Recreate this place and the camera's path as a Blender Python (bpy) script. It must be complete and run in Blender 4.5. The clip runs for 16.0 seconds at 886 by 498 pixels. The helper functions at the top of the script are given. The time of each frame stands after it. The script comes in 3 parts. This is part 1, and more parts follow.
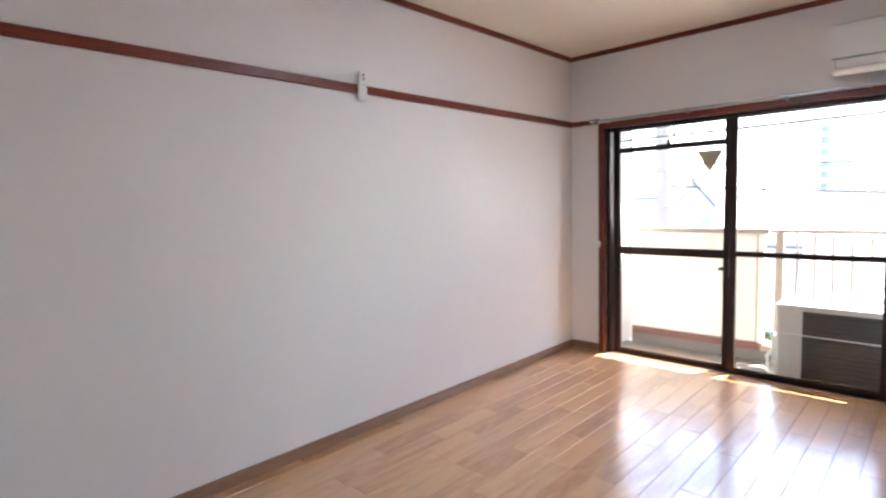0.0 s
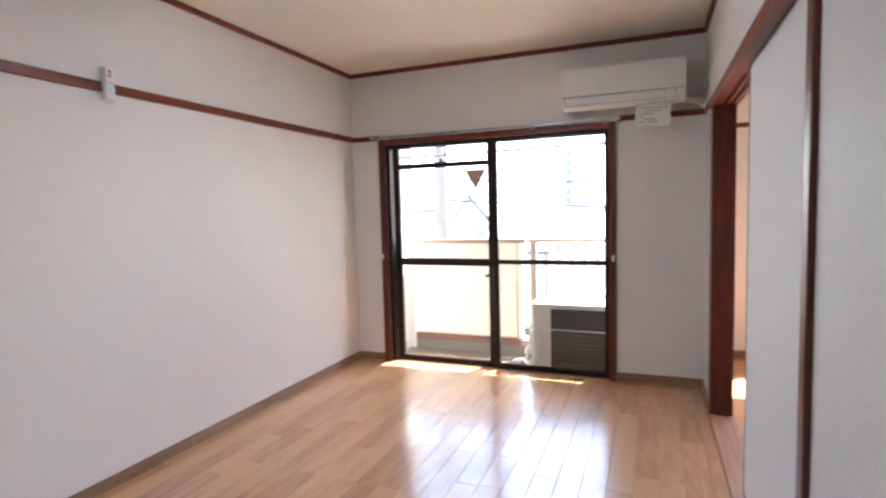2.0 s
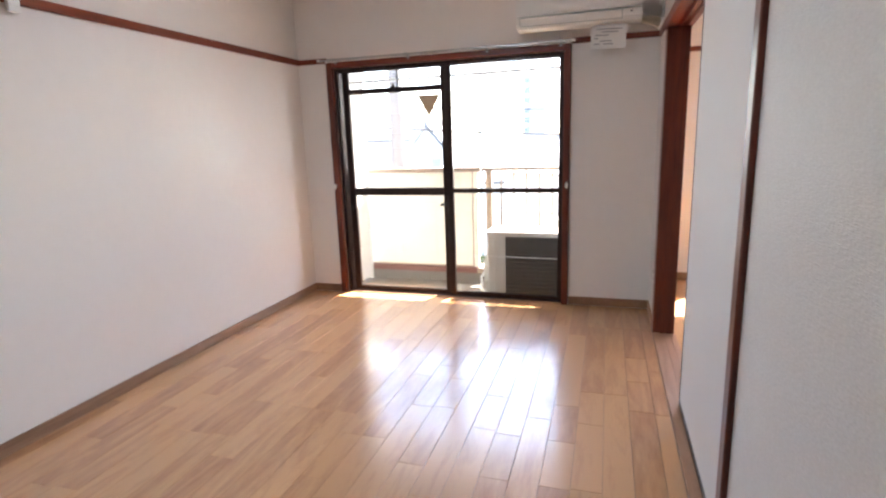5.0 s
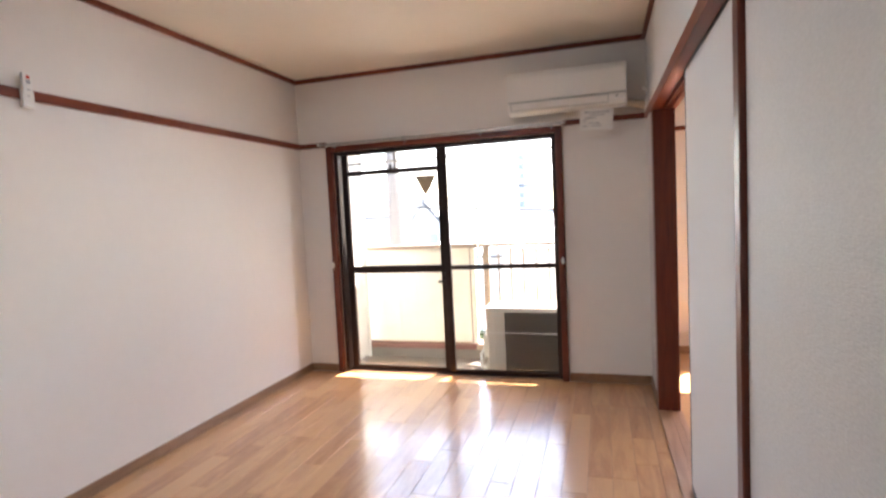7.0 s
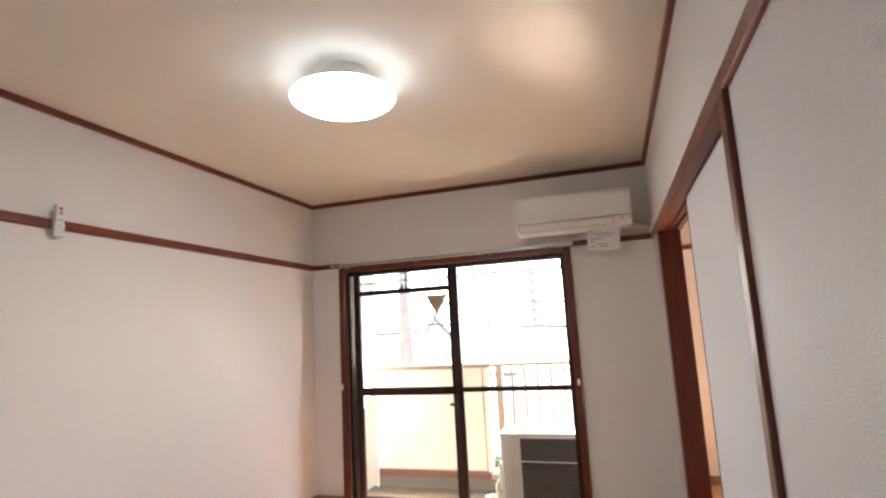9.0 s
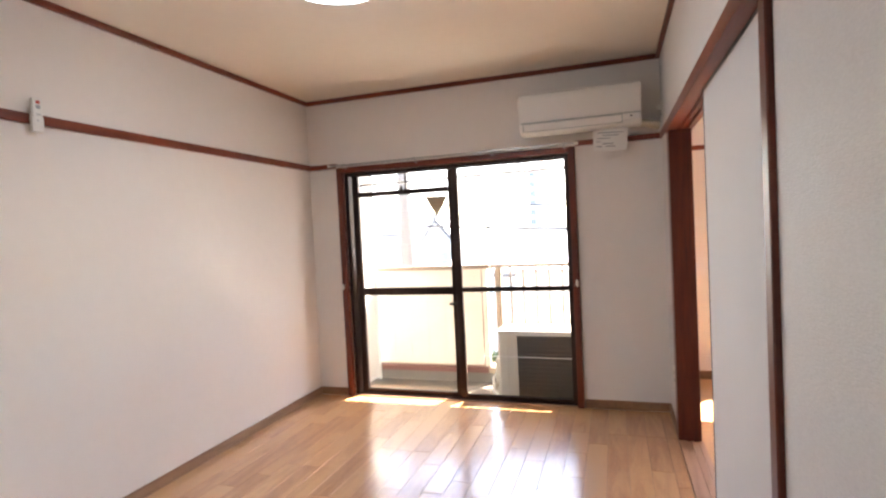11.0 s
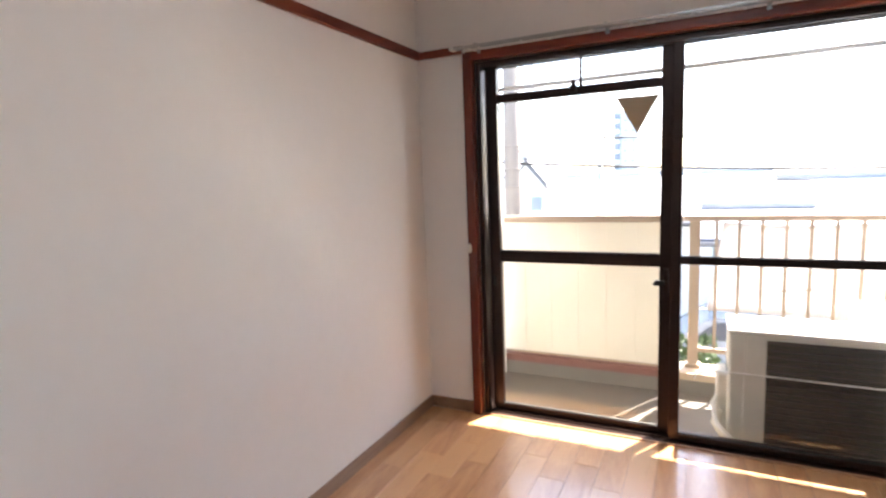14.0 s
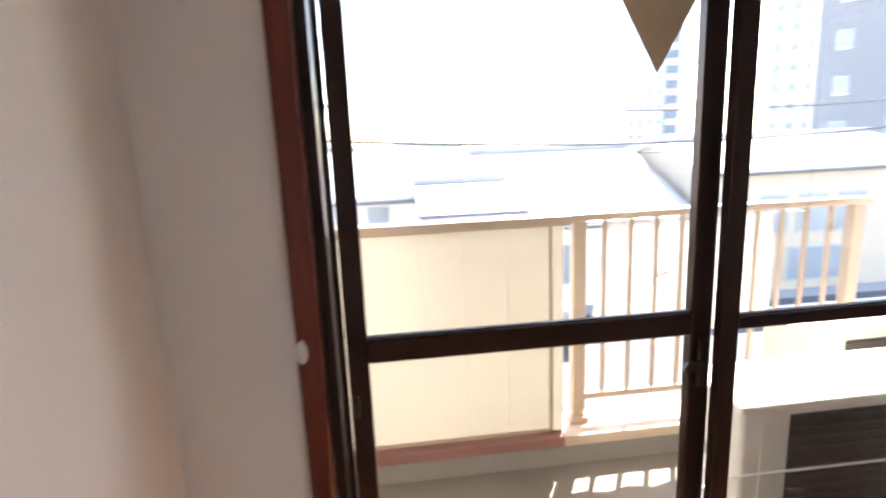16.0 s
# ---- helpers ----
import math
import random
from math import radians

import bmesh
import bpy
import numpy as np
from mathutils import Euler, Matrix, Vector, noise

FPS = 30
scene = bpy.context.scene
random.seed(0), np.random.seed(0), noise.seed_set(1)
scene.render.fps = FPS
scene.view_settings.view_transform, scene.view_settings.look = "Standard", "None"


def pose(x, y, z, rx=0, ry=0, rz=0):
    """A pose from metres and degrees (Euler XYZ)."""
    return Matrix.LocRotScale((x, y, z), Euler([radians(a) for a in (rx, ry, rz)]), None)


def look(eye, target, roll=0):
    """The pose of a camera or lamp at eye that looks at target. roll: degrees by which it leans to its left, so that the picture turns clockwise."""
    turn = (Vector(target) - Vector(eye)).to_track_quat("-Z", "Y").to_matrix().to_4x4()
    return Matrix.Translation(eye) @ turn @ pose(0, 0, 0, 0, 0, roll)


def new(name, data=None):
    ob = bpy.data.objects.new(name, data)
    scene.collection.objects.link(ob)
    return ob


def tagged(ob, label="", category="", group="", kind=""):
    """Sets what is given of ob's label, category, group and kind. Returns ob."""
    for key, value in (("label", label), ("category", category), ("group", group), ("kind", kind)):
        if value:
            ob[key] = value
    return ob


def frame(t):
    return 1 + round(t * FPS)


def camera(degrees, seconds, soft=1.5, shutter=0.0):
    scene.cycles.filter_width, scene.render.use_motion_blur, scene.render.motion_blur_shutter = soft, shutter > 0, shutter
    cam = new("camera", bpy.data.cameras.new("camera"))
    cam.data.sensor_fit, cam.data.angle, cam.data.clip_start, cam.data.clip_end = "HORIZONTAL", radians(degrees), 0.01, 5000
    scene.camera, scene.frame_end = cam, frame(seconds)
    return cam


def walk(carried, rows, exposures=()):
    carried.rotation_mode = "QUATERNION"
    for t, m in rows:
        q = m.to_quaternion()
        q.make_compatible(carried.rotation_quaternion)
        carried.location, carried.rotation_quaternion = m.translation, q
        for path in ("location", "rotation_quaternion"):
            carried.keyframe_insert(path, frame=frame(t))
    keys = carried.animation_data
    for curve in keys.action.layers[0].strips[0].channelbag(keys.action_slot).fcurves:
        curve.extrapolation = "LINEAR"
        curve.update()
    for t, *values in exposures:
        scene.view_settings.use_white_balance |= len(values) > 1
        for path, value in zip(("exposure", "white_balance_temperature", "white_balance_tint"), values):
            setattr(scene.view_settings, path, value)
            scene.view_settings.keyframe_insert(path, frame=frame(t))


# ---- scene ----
cam = camera(79.7, 16.0, soft=2.3, shutter=0.5)
PATH = [
    (0, (2.244, -3.883, 1.218), (0.867, -2.443, 1.047), -1.6),
    (0.5, (2.27, -3.879, 1.23), (1.011, -2.337, 1.045), -1.4),
    (1, (2.309, -3.865, 1.21), (1.204, -2.206, 1.055), -1.4),
    (1.5, (2.306, -3.857, 1.222), (1.393, -2.084, 1.073), -1.4),
    (2, (2.296, -3.85, 1.232), (1.564, -1.994, 1.084), -1.5),
    (2.5, (2.29, -3.849, 1.239), (1.709, -1.941, 1.095), -1.5),
    (3, (2.312, -3.829, 1.236), (1.748, -1.916, 1.089), -1.7),
    (3.5, (2.311, -3.816, 1.261), (1.735, -1.923, 0.965), -1.8),
    (4, (2.307, -3.821, 1.21), (1.731, -1.952, 0.794), -1.7),
    (6.5, (2.33, -3.798, 1.226), (1.739, -1.911, 0.929), -2.5),
    (7, (2.317, -3.81, 1.234), (1.741, -1.899, 1.101), -2.8),
    (7.5, (2.312, -3.82, 1.246), (1.732, -1.907, 1.291), -3.0),
    (8, (2.317, -3.822, 1.259), (1.738, -1.918, 1.455), -3.0),
    (8.5, (2.318, -3.825, 1.266), (1.739, -1.935, 1.572), -3.1),
    (9, (2.325, -3.81, 1.268), (1.733, -1.923, 1.567), -3.1),
    (9.5, (2.33, -3.795, 1.271), (1.719, -1.902, 1.485), -3.1),
    (12, (2.206, -3.594, 1.243), (1.535, -1.724, 1.017), -1.3),
    (12.5, (2.066, -3.274, 1.22), (1.177, -1.504, 0.943), -2.3),
    (13, (1.801, -3.058, 1.198), (0.832, -1.331, 0.922), -1.7),
    (13.5, (1.484, -2.816, 1.248), (0.646, -1.025, 0.945), -2.0),
    (14, (1.292, -2.427, 1.208), (0.417, -0.648, 0.949), -2.3),
    (14.5, (0.99, -2.121, 1.25), (0.222, -0.3, 0.946), -2.0),
    (15, (0.736, -1.762, 1.266), (0.261, 0.149, 0.916), -2.0),
    (15.5, (0.555, -1.397, 1.272), (0.321, 0.558, 0.919), -3.5),
    (16, (0.431, -1.022, 1.251), (0.653, 0.926, 0.857), -2.5),
]
EXPOSURES = [(0.0, 3.76, 6200, 14.4), (1.0, 3.7, 6250, 14.4), (2.0, 3.68, 6400, 14.4), (3.0, 3.66, 6500, 15.4), (4.0, 3.74, 6500, 14.4), (7.0, 3.68, 7000, 16.4), (8.0, 3.83, 7100, 16.8), (8.5, 3.74, 7250, 17.4), (9.0, 3.68, 7300, 17.4), (9.5, 3.67, 7350, 17.8), (12.0, 3.75, 7050, 16.8), (13.0, 3.44, 6890, 15.8), (14.0, 3.32, 6890, 15.8), (16.0, 3.26, 6890, 15.8)]
scene.cycles.blur_glossy = 0.0
scene.cycles.sample_clamp_indirect = 200.0
walk(cam, [(t, look(eye, target, roll)) for t, eye, target, roll in PATH], EXPOSURES)

# ---- sky, sun ----
SUN = Vector((0.45, 0.79, 1.0)).normalized()
world = bpy.data.worlds.new("sky")
scene.world = world
world.use_nodes = True
wn = world.node_tree.nodes
sky = wn.new("ShaderNodeTexSky")
sky.sky_type, sky.sun_disc = "NISHITA", False
sky.sun_elevation = math.asin(SUN.z)
sky.sun_rotation = math.atan2(SUN.x, SUN.y)
sky.air_density, sky.dust_density = 1.0, 1.0
wn["Background"].inputs["Strength"].default_value = 0.15
world.node_tree.links.new(sky.outputs[0], wn["Background"].inputs["Color"])
sun = new("sun", bpy.data.lights.new("sun", "SUN"))
sun.data.energy, sun.data.angle, sun.data.color = 5.0, radians(0.53), (1.0, 0.95, 0.87)
sun.matrix_world = look(SUN * 30, (0, 0, 0))


# ---- materials ----
def mat(name, colour, rough=0.6, metal=0.0, vary=0.06, scale=6.0, bump=0.0, bump_scale=200.0, spec=0.5, rand=0.0, coat=0.0, stretch=(1, 1, 1)):
    """A surface with stains at one scale, grain at another, and relief."""
    m = bpy.data.materials.new(name)
    m.use_nodes = True
    n, l = m.node_tree.nodes, m.node_tree.links
    p = n["Principled BSDF"]
    p.inputs["Roughness"].default_value, p.inputs["Metallic"].default_value = rough, metal
    p.inputs["Specular IOR Level"].default_value = spec
    p.inputs["Coat Weight"].default_value = coat
    tc = n.new("ShaderNodeTexCoord")
    mp = n.new("ShaderNodeMapping")
    mp.inputs["Scale"].default_value = stretch
    l.new(tc.outputs["Object"], mp.inputs[0])
    big, fine = n.new("ShaderNodeTexNoise"), n.new("ShaderNodeTexNoise")
    big.inputs["Scale"].default_value, fine.inputs["Scale"].default_value = scale, scale * 14
    big.inputs["Detail"].default_value = 4
    l.new(mp.outputs[0], big.inputs[0]), l.new(mp.outputs[0], fine.inputs[0])
    add = n.new("ShaderNodeMath")
    add.operation = "MULTIPLY_ADD"
    add.inputs[1].default_value = 0.6
    l.new(fine.outputs[0], add.inputs[0]), l.new(big.outputs[0], add.inputs[2])
    src = add.outputs[0]
    if rand:
        info = n.new("ShaderNodeObjectInfo")
        r = n.new("ShaderNodeMath")
        r.operation = "MULTIPLY_ADD"
        r.inputs[1].default_value = rand
        l.new(info.outputs["Random"], r.inputs[0]), l.new(src, r.inputs[2])
        src = r.outputs[0]
    ramp = n.new("ShaderNodeMapRange")
    ramp.inputs[1].default_value, ramp.inputs[2].default_value = 0.4, 1.2 + rand
    ramp.inputs[3].default_value, ramp.inputs[4].default_value = 1 - vary, 1 + vary
    l.new(src, ramp.inputs[0])
    mul = n.new("ShaderNodeVectorMath")
    mul.operation = "SCALE"
    mul.inputs[0].default_value = colour
    l.new(ramp.outputs[0], mul.inputs["Scale"])
    l.new(mul.outputs[0], p.inputs["Base Color"])
    rr = n.new("ShaderNodeMapRange")
    rr.inputs[3].default_value, rr.inputs[4].default_value = max(0.02, rough - 0.06), min(1, rough + 0.06)
    l.new(big.outputs[0], rr.inputs[0]), l.new(rr.outputs[0], p.inputs["Roughness"])
    if bump:
        b = n.new("ShaderNodeBump")
        b.inputs["Strength"].default_value, b.inputs["Distance"].default_value = bump, 0.002
        t = n.new("ShaderNodeTexNoise")
        t.inputs["Scale"].default_value, t.inputs["Detail"].default_value = bump_scale, 2
        l.new(mp.outputs[0], t.inputs[0]), l.new(t.outputs[0], b.inputs["Height"]), l.new(b.outputs[0], p.inputs["Normal"])
    return m


def wood(name, dark, light, rough, along=1, rings=9.0, rand=0.0, coat=0.0, bump=0.15, run=0.09, gloss=0.18, wave=0.0):
    """Wood grain drawn out along one axis, each piece with its own tone."""
    m = bpy.data.materials.new(name)
    m.use_nodes = True
    n, l = m.node_tree.nodes, m.node_tree.links
    p = n["Principled BSDF"]
    p.inputs["Roughness"].default_value = rough
    p.inputs["Coat Weight"].default_value, p.inputs["Coat Roughness"].default_value = coat, gloss
    p.inputs["Coat IOR"].default_value = 1.62
    geo, info = n.new("ShaderNodeTexCoord"), n.new("ShaderNodeObjectInfo")
    shift = n.new("ShaderNodeVectorMath")
    shift.operation = "MULTIPLY_ADD"
    comb = n.new("ShaderNodeCombineXYZ")
    for i in range(3):
        l.new(info.outputs["Random"], comb.inputs[i])
    shift.inputs[1].default_value = (37.0, 53.0, 11.0)
    l.new(comb.outputs[0], shift.inputs[0]), l.new(geo.outputs["Object"], shift.inputs[2])
    mp = n.new("ShaderNodeMapping")
    s = [rings, rings, rings]
    s[along] = rings * run
    mp.inputs["Scale"].default_value = s
    l.new(shift.outputs[0], mp.inputs[0])
    a, b = n.new("ShaderNodeTexNoise"), n.new("ShaderNodeTexNoise")
    a.inputs["Scale"].default_value, a.inputs["Detail"].default_value, a.inputs["Distortion"].default_value = 1.6, 5, 1.2
    b.inputs["Scale"].default_value, b.inputs["Detail"].default_value = 14, 3
    l.new(mp.outputs[0], a.inputs[0]), l.new(mp.outputs[0], b.inputs[0])
    mix = n.new("ShaderNodeMath")
    mix.operation = "MULTIPLY_ADD"
    mix.inputs[1].default_value = 0.35
    l.new(b.outputs[0], mix.inputs[0]), l.new(a.outputs[0], mix.inputs[2])
    tone = n.new("ShaderNodeMath")
    tone.operation = "MULTIPLY_ADD"
    tone.inputs[1].default_value = rand
    l.new(info.outputs["Random"], tone.inputs[0]), l.new(mix.outputs[0], tone.inputs[2])
    ramp = n.new("ShaderNodeValToRGB")
    ramp.color_ramp.elements[0].position, ramp.color_ramp.elements[0].color = 0.42, (*dark, 1)
    ramp.color_ramp.elements[1].position, ramp.color_ramp.elements[1].color = 0.92 + rand * 0.5, (*light, 1)
    l.new(tone.outputs[0], ramp.inputs[0]), l.new(ramp.outputs[0], p.inputs["Base Color"])
    rr = n.new("ShaderNodeMapRange")
    rr.inputs[3].default_value, rr.inputs[4].default_value = rough - 0.05, rough + 0.07
    l.new(a.outputs[0], rr.inputs[0]), l.new(rr.outputs[0], p.inputs["Roughness"])
    bp = n.new("ShaderNodeBump")
    bp.inputs["Strength"].default_value, bp.inputs["Distance"].default_value = bump, 0.001
    l.new(mix.outputs[0], bp.inputs["Height"]), l.new(bp.outputs[0], p.inputs["Normal"])
    if wave:
        wn_, wb = n.new("ShaderNodeTexNoise"), n.new("ShaderNodeBump")
        wn_.inputs["Scale"].default_value, wn_.inputs["Detail"].default_value = 11.0, 1.5
        wb.inputs["Strength"].default_value, wb.inputs["Distance"].default_value = 1.0, wave
        l.new(shift.outputs[0], wn_.inputs[0]), l.new(wn_.outputs[0], wb.inputs["Height"]), l.new(wb.outputs[0], p.inputs["Coat Normal"])
    return m


def glow(name, colour, strength):
    m = bpy.data.materials.new(name)
    m.use_nodes = True
    p = m.node_tree.nodes["Principled BSDF"]
    p.inputs["Base Color"].default_value = (0.9, 0.9, 0.9, 1)
    p.inputs["Emission Color"].default_value, p.inputs["Emission Strength"].default_value = (*colour, 1), strength
    return m


def pane_glass(name, tint=(0.97, 0.98, 0.975)):
    m = bpy.data.materials.new(name)
    m.use_nodes = True
    n, l = m.node_tree.nodes, m.node_tree.links
    n.remove(n["Principled BSDF"])
    t, g, mx, f = n.new("ShaderNodeBsdfTransparent"), n.new("ShaderNodeBsdfGlossy"), n.new("ShaderNodeMixShader"), n.new("ShaderNodeLayerWeight")
    t.inputs[0].default_value = (*tint, 1)
    g.inputs["Roughness"].default_value = 0.01
    power, scaled = n.new("ShaderNodeMath"), n.new("ShaderNodeMath")
    power.operation, scaled.operation = "POWER", "MULTIPLY_ADD"
    power.inputs[1].default_value, scaled.inputs[1].default_value, scaled.inputs[2].default_value = 5.0, 0.95, 0.045
    l.new(f.outputs["Facing"], power.inputs[0]), l.new(power.outputs[0], scaled.inputs[0])
    l.new(scaled.outputs[0], mx.inputs[0]), l.new(t.outputs[0], mx.inputs[1]), l.new(g.outputs[0], mx.inputs[2])
    l.new(mx.outputs[0], n["Material Output"].inputs[0])
    return m


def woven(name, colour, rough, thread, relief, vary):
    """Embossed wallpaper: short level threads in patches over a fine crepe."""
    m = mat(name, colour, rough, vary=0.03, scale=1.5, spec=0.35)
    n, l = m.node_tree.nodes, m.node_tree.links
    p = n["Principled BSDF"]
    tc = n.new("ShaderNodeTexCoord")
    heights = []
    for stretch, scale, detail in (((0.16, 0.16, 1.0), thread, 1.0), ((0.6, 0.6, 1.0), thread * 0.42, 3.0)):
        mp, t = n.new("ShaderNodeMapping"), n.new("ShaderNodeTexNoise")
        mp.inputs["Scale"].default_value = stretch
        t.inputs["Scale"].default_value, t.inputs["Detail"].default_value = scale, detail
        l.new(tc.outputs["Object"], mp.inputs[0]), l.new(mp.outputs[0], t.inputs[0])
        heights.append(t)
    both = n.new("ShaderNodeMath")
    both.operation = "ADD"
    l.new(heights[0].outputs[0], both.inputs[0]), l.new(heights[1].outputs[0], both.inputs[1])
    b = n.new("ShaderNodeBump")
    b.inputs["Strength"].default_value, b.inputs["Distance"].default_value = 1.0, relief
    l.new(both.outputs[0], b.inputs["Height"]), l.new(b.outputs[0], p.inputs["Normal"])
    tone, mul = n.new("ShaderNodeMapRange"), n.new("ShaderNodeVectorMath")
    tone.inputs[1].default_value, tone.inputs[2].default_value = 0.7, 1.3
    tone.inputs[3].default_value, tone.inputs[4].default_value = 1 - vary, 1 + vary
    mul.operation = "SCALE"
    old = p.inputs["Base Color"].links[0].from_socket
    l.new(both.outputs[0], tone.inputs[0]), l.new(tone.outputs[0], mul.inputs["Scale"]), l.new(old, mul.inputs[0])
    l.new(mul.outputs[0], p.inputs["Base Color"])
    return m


M_WALL = mat("wallpaper", (0.81, 0.768, 0.738), 0.85, vary=0.025, scale=1.3, bump=0.35, bump_scale=260, spec=0.25)
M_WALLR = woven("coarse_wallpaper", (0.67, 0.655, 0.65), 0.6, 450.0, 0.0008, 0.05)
M_CEIL = mat("ceiling_paper", (0.79, 0.73, 0.65), 0.9, vary=0.03, scale=1.0, bump=0.3, bump_scale=180, spec=0.2)
M_TRIM = wood("red_brown_wood", (0.105, 0.0165, 0.006), (0.235, 0.043, 0.014), 0.38, along=1, rings=11)
M_TRIMX = wood("red_brown_wood_across", (0.105, 0.0165, 0.006), (0.235, 0.043, 0.014), 0.38, along=0, rings=11)
# Same timber as the rails; the shading on uprights is put into its colour.
M_TRIMZ = wood("red_brown_wood_upright_shaded", (0.065, 0.0095, 0.0033), (0.165, 0.028, 0.009), 0.36, along=2, rings=11)
M_BASE = wood("baseboard_wood", (0.20, 0.105, 0.055), (0.34, 0.195, 0.11), 0.45, along=1, rings=8)
M_FLOOR = wood("maple_floor", (0.37, 0.155, 0.058), (0.63, 0.345, 0.158), 0.34, along=1, rings=8, rand=0.45, coat=1.0, bump=0.08, run=0.16, gloss=0.165, wave=0.0005)
M_GROOVE = mat("floor_joint", (0.40, 0.26, 0.16), 0.5)
M_SILL = wood("sill_wood", (0.30, 0.15, 0.08), (0.48, 0.28, 0.17), 0.4, along=1, rings=10)
M_BRONZE = mat("bronze_aluminium", (0.036, 0.019, 0.015), 0.33, metal=0.6, vary=0.12, scale=9)
M_BLACK = mat("black_lacquer", (0.012, 0.011, 0.010), 0.35, vary=0.1)
M_GASKET = mat("rubber_gasket", (0.02, 0.02, 0.02), 0.7)
M_GLASS = pane_glass("window_glass")
M_FUSUMA = mat("fusuma_paper", (0.68, 0.66, 0.655), 0.85, vary=0.02, scale=2.5, bump=0.25, bump_scale=300, spec=0.25)
M_PLASTIC = mat("white_plastic", (0.80, 0.785, 0.76), 0.4, vary=0.015, scale=3)
M_GREYP = mat("grey_plastic", (0.30, 0.35, 0.35), 0.5, vary=0.05)
M_DARKP = mat("dark_plastic", (0.03, 0.03, 0.03), 0.4, vary=0.05)
M_STEEL = mat("brushed_rail", (0.42, 0.42, 0.42), 0.35, metal=0.85, vary=0.06, scale=20)
M_TRI = mat("sticker_back", (0.50, 0.395, 0.26), 0.6, vary=0.06, scale=30)
M_PAPER = mat("paper", (0.82, 0.81, 0.79), 0.8, vary=0.02)
M_INK = mat("ink", (0.34, 0.34, 0.37), 0.7)
M_RED = mat("red_mark", (0.55, 0.05, 0.03), 0.5)
M_SHADE = glow("lit_shade", (0.66, 0.84, 1.0), 2.1)
M_PANEL = mat("cream_panel", (0.76, 0.71, 0.60), 0.5, vary=0.05, scale=3)
M_RAIL = mat("beige_rail", (0.33, 0.25, 0.185), 0.45, metal=0.1, vary=0.08, scale=8)
M_KERBR = mat("red_brown_paint", (0.16, 0.066, 0.054), 0.7, vary=0.14, scale=9, bump=0.3, bump_scale=90)
M_CONC = mat("concrete", (0.15, 0.14, 0.125), 0.85, vary=0.16, scale=4, bump=0.5, bump_scale=120)
M_BALC = mat("balcony_floor", (0.13, 0.116, 0.097), 0.75, vary=0.2, scale=3.5, bump=0.4, bump_scale=100)
M_OUTW = mat("outer_wall", (0.72, 0.70, 0.66), 0.85, vary=0.08, scale=2, bump=0.5, bump_scale=60)
M_UNIT = mat("unit_enamel", (0.66, 0.63, 0.56), 0.4, vary=0.04, scale=4)
M_FIN = mat("dark_fins", (0.050, 0.047, 0.045), 0.5, metal=0.3, vary=0.2, scale=14)
M_LOUVRE = mat("louvre_bars", (0.075, 0.072, 0.07), 0.4, metal=0.3, vary=0.15, scale=14)
M_HOSE = mat("hose_tape", (0.58, 0.52, 0.42), 0.6, vary=0.08, scale=25)
M_BANNER = mat("banner_cloth", (0.62, 0.61, 0.61), 0.8, vary=0.05, scale=3)
M_BANRED = mat("banner_print", (0.60, 0.53, 0.52), 0.8, vary=0.1)
M_ROOFW = mat("pale_roof", (0.62, 0.62, 0.62), 0.6, vary=0.1, scale=1.5)
M_ROOFB = mat("blue_roof", (0.05, 0.065, 0.10), 0.5, vary=0.1, scale=2)
M_ROOFT = mat("tiled_roof", (0.33, 0.33, 0.34), 0.6, vary=0.15, scale=3)
M_HWALL = mat("house_wall", (0.45, 0.39, 0.31), 0.8, vary=0.08, scale=1)
M_HPALE = mat("pale_house_wall", (0.72, 0.71, 0.69), 0.8, vary=0.06, scale=1)
M_GREYB = mat("grey_block", (0.19, 0.193, 0.205), 0.8, vary=0.06, scale=0.3)
M_WHITEB = mat("white_block", (0.52, 0.53, 0.55), 0.8, vary=0.05, scale=0.3)
# Stair strip, tower wall and panes paled to put distance haze into colour.
M_BLUEB = mat("hazed_blue_block", (0.13, 0.165, 0.20), 0.6, vary=0.08, scale=0.3)
M_HAZE = mat("hazed_grey_tower_wall", (0.33, 0.36, 0.40), 0.8, vary=0.05, scale=0.3)
M_FARP = mat("hazed_pane", (0.24, 0.27, 0.30), 0.2, vary=0.15, scale=1)
M_PANE = mat("far_pane", (0.07, 0.08, 0.09), 0.15, vary=0.1, scale=1)
M_ASPHALT = mat("asphalt", (0.055, 0.056, 0.060), 0.85, vary=0.2, scale=2, bump=0.5, bump_scale=80)
M_PAVER = mat("red_pavers", (0.13, 0.085, 0.075), 0.8, vary=0.25, scale=3, bump=0.5, bump_scale=40)
M_GROUND = mat("dry_ground", (0.30, 0.30, 0.29), 0.9, vary=0.2, scale=0.5)
M_RIDGE = mat("ridge_tiles", (0.32, 0.32, 0.33), 0.6, vary=0.2, scale=3)
M_EAVE = mat("dark_gutter", (0.10, 0.10, 0.105), 0.5, vary=0.1)
M_POLE = mat("concrete_pole", (0.17, 0.15, 0.135), 0.8, vary=0.1, scale=3)
M_WIRE = mat("wire", (0.03, 0.03, 0.03), 0.6)
M_LEAF = mat("leaf", (0.035, 0.065, 0.018), 0.6, vary=0.4, scale=9)
M_CAR = mat("car_paint", (0.30, 0.33, 0.36), 0.25, metal=0.4, vary=0.03)


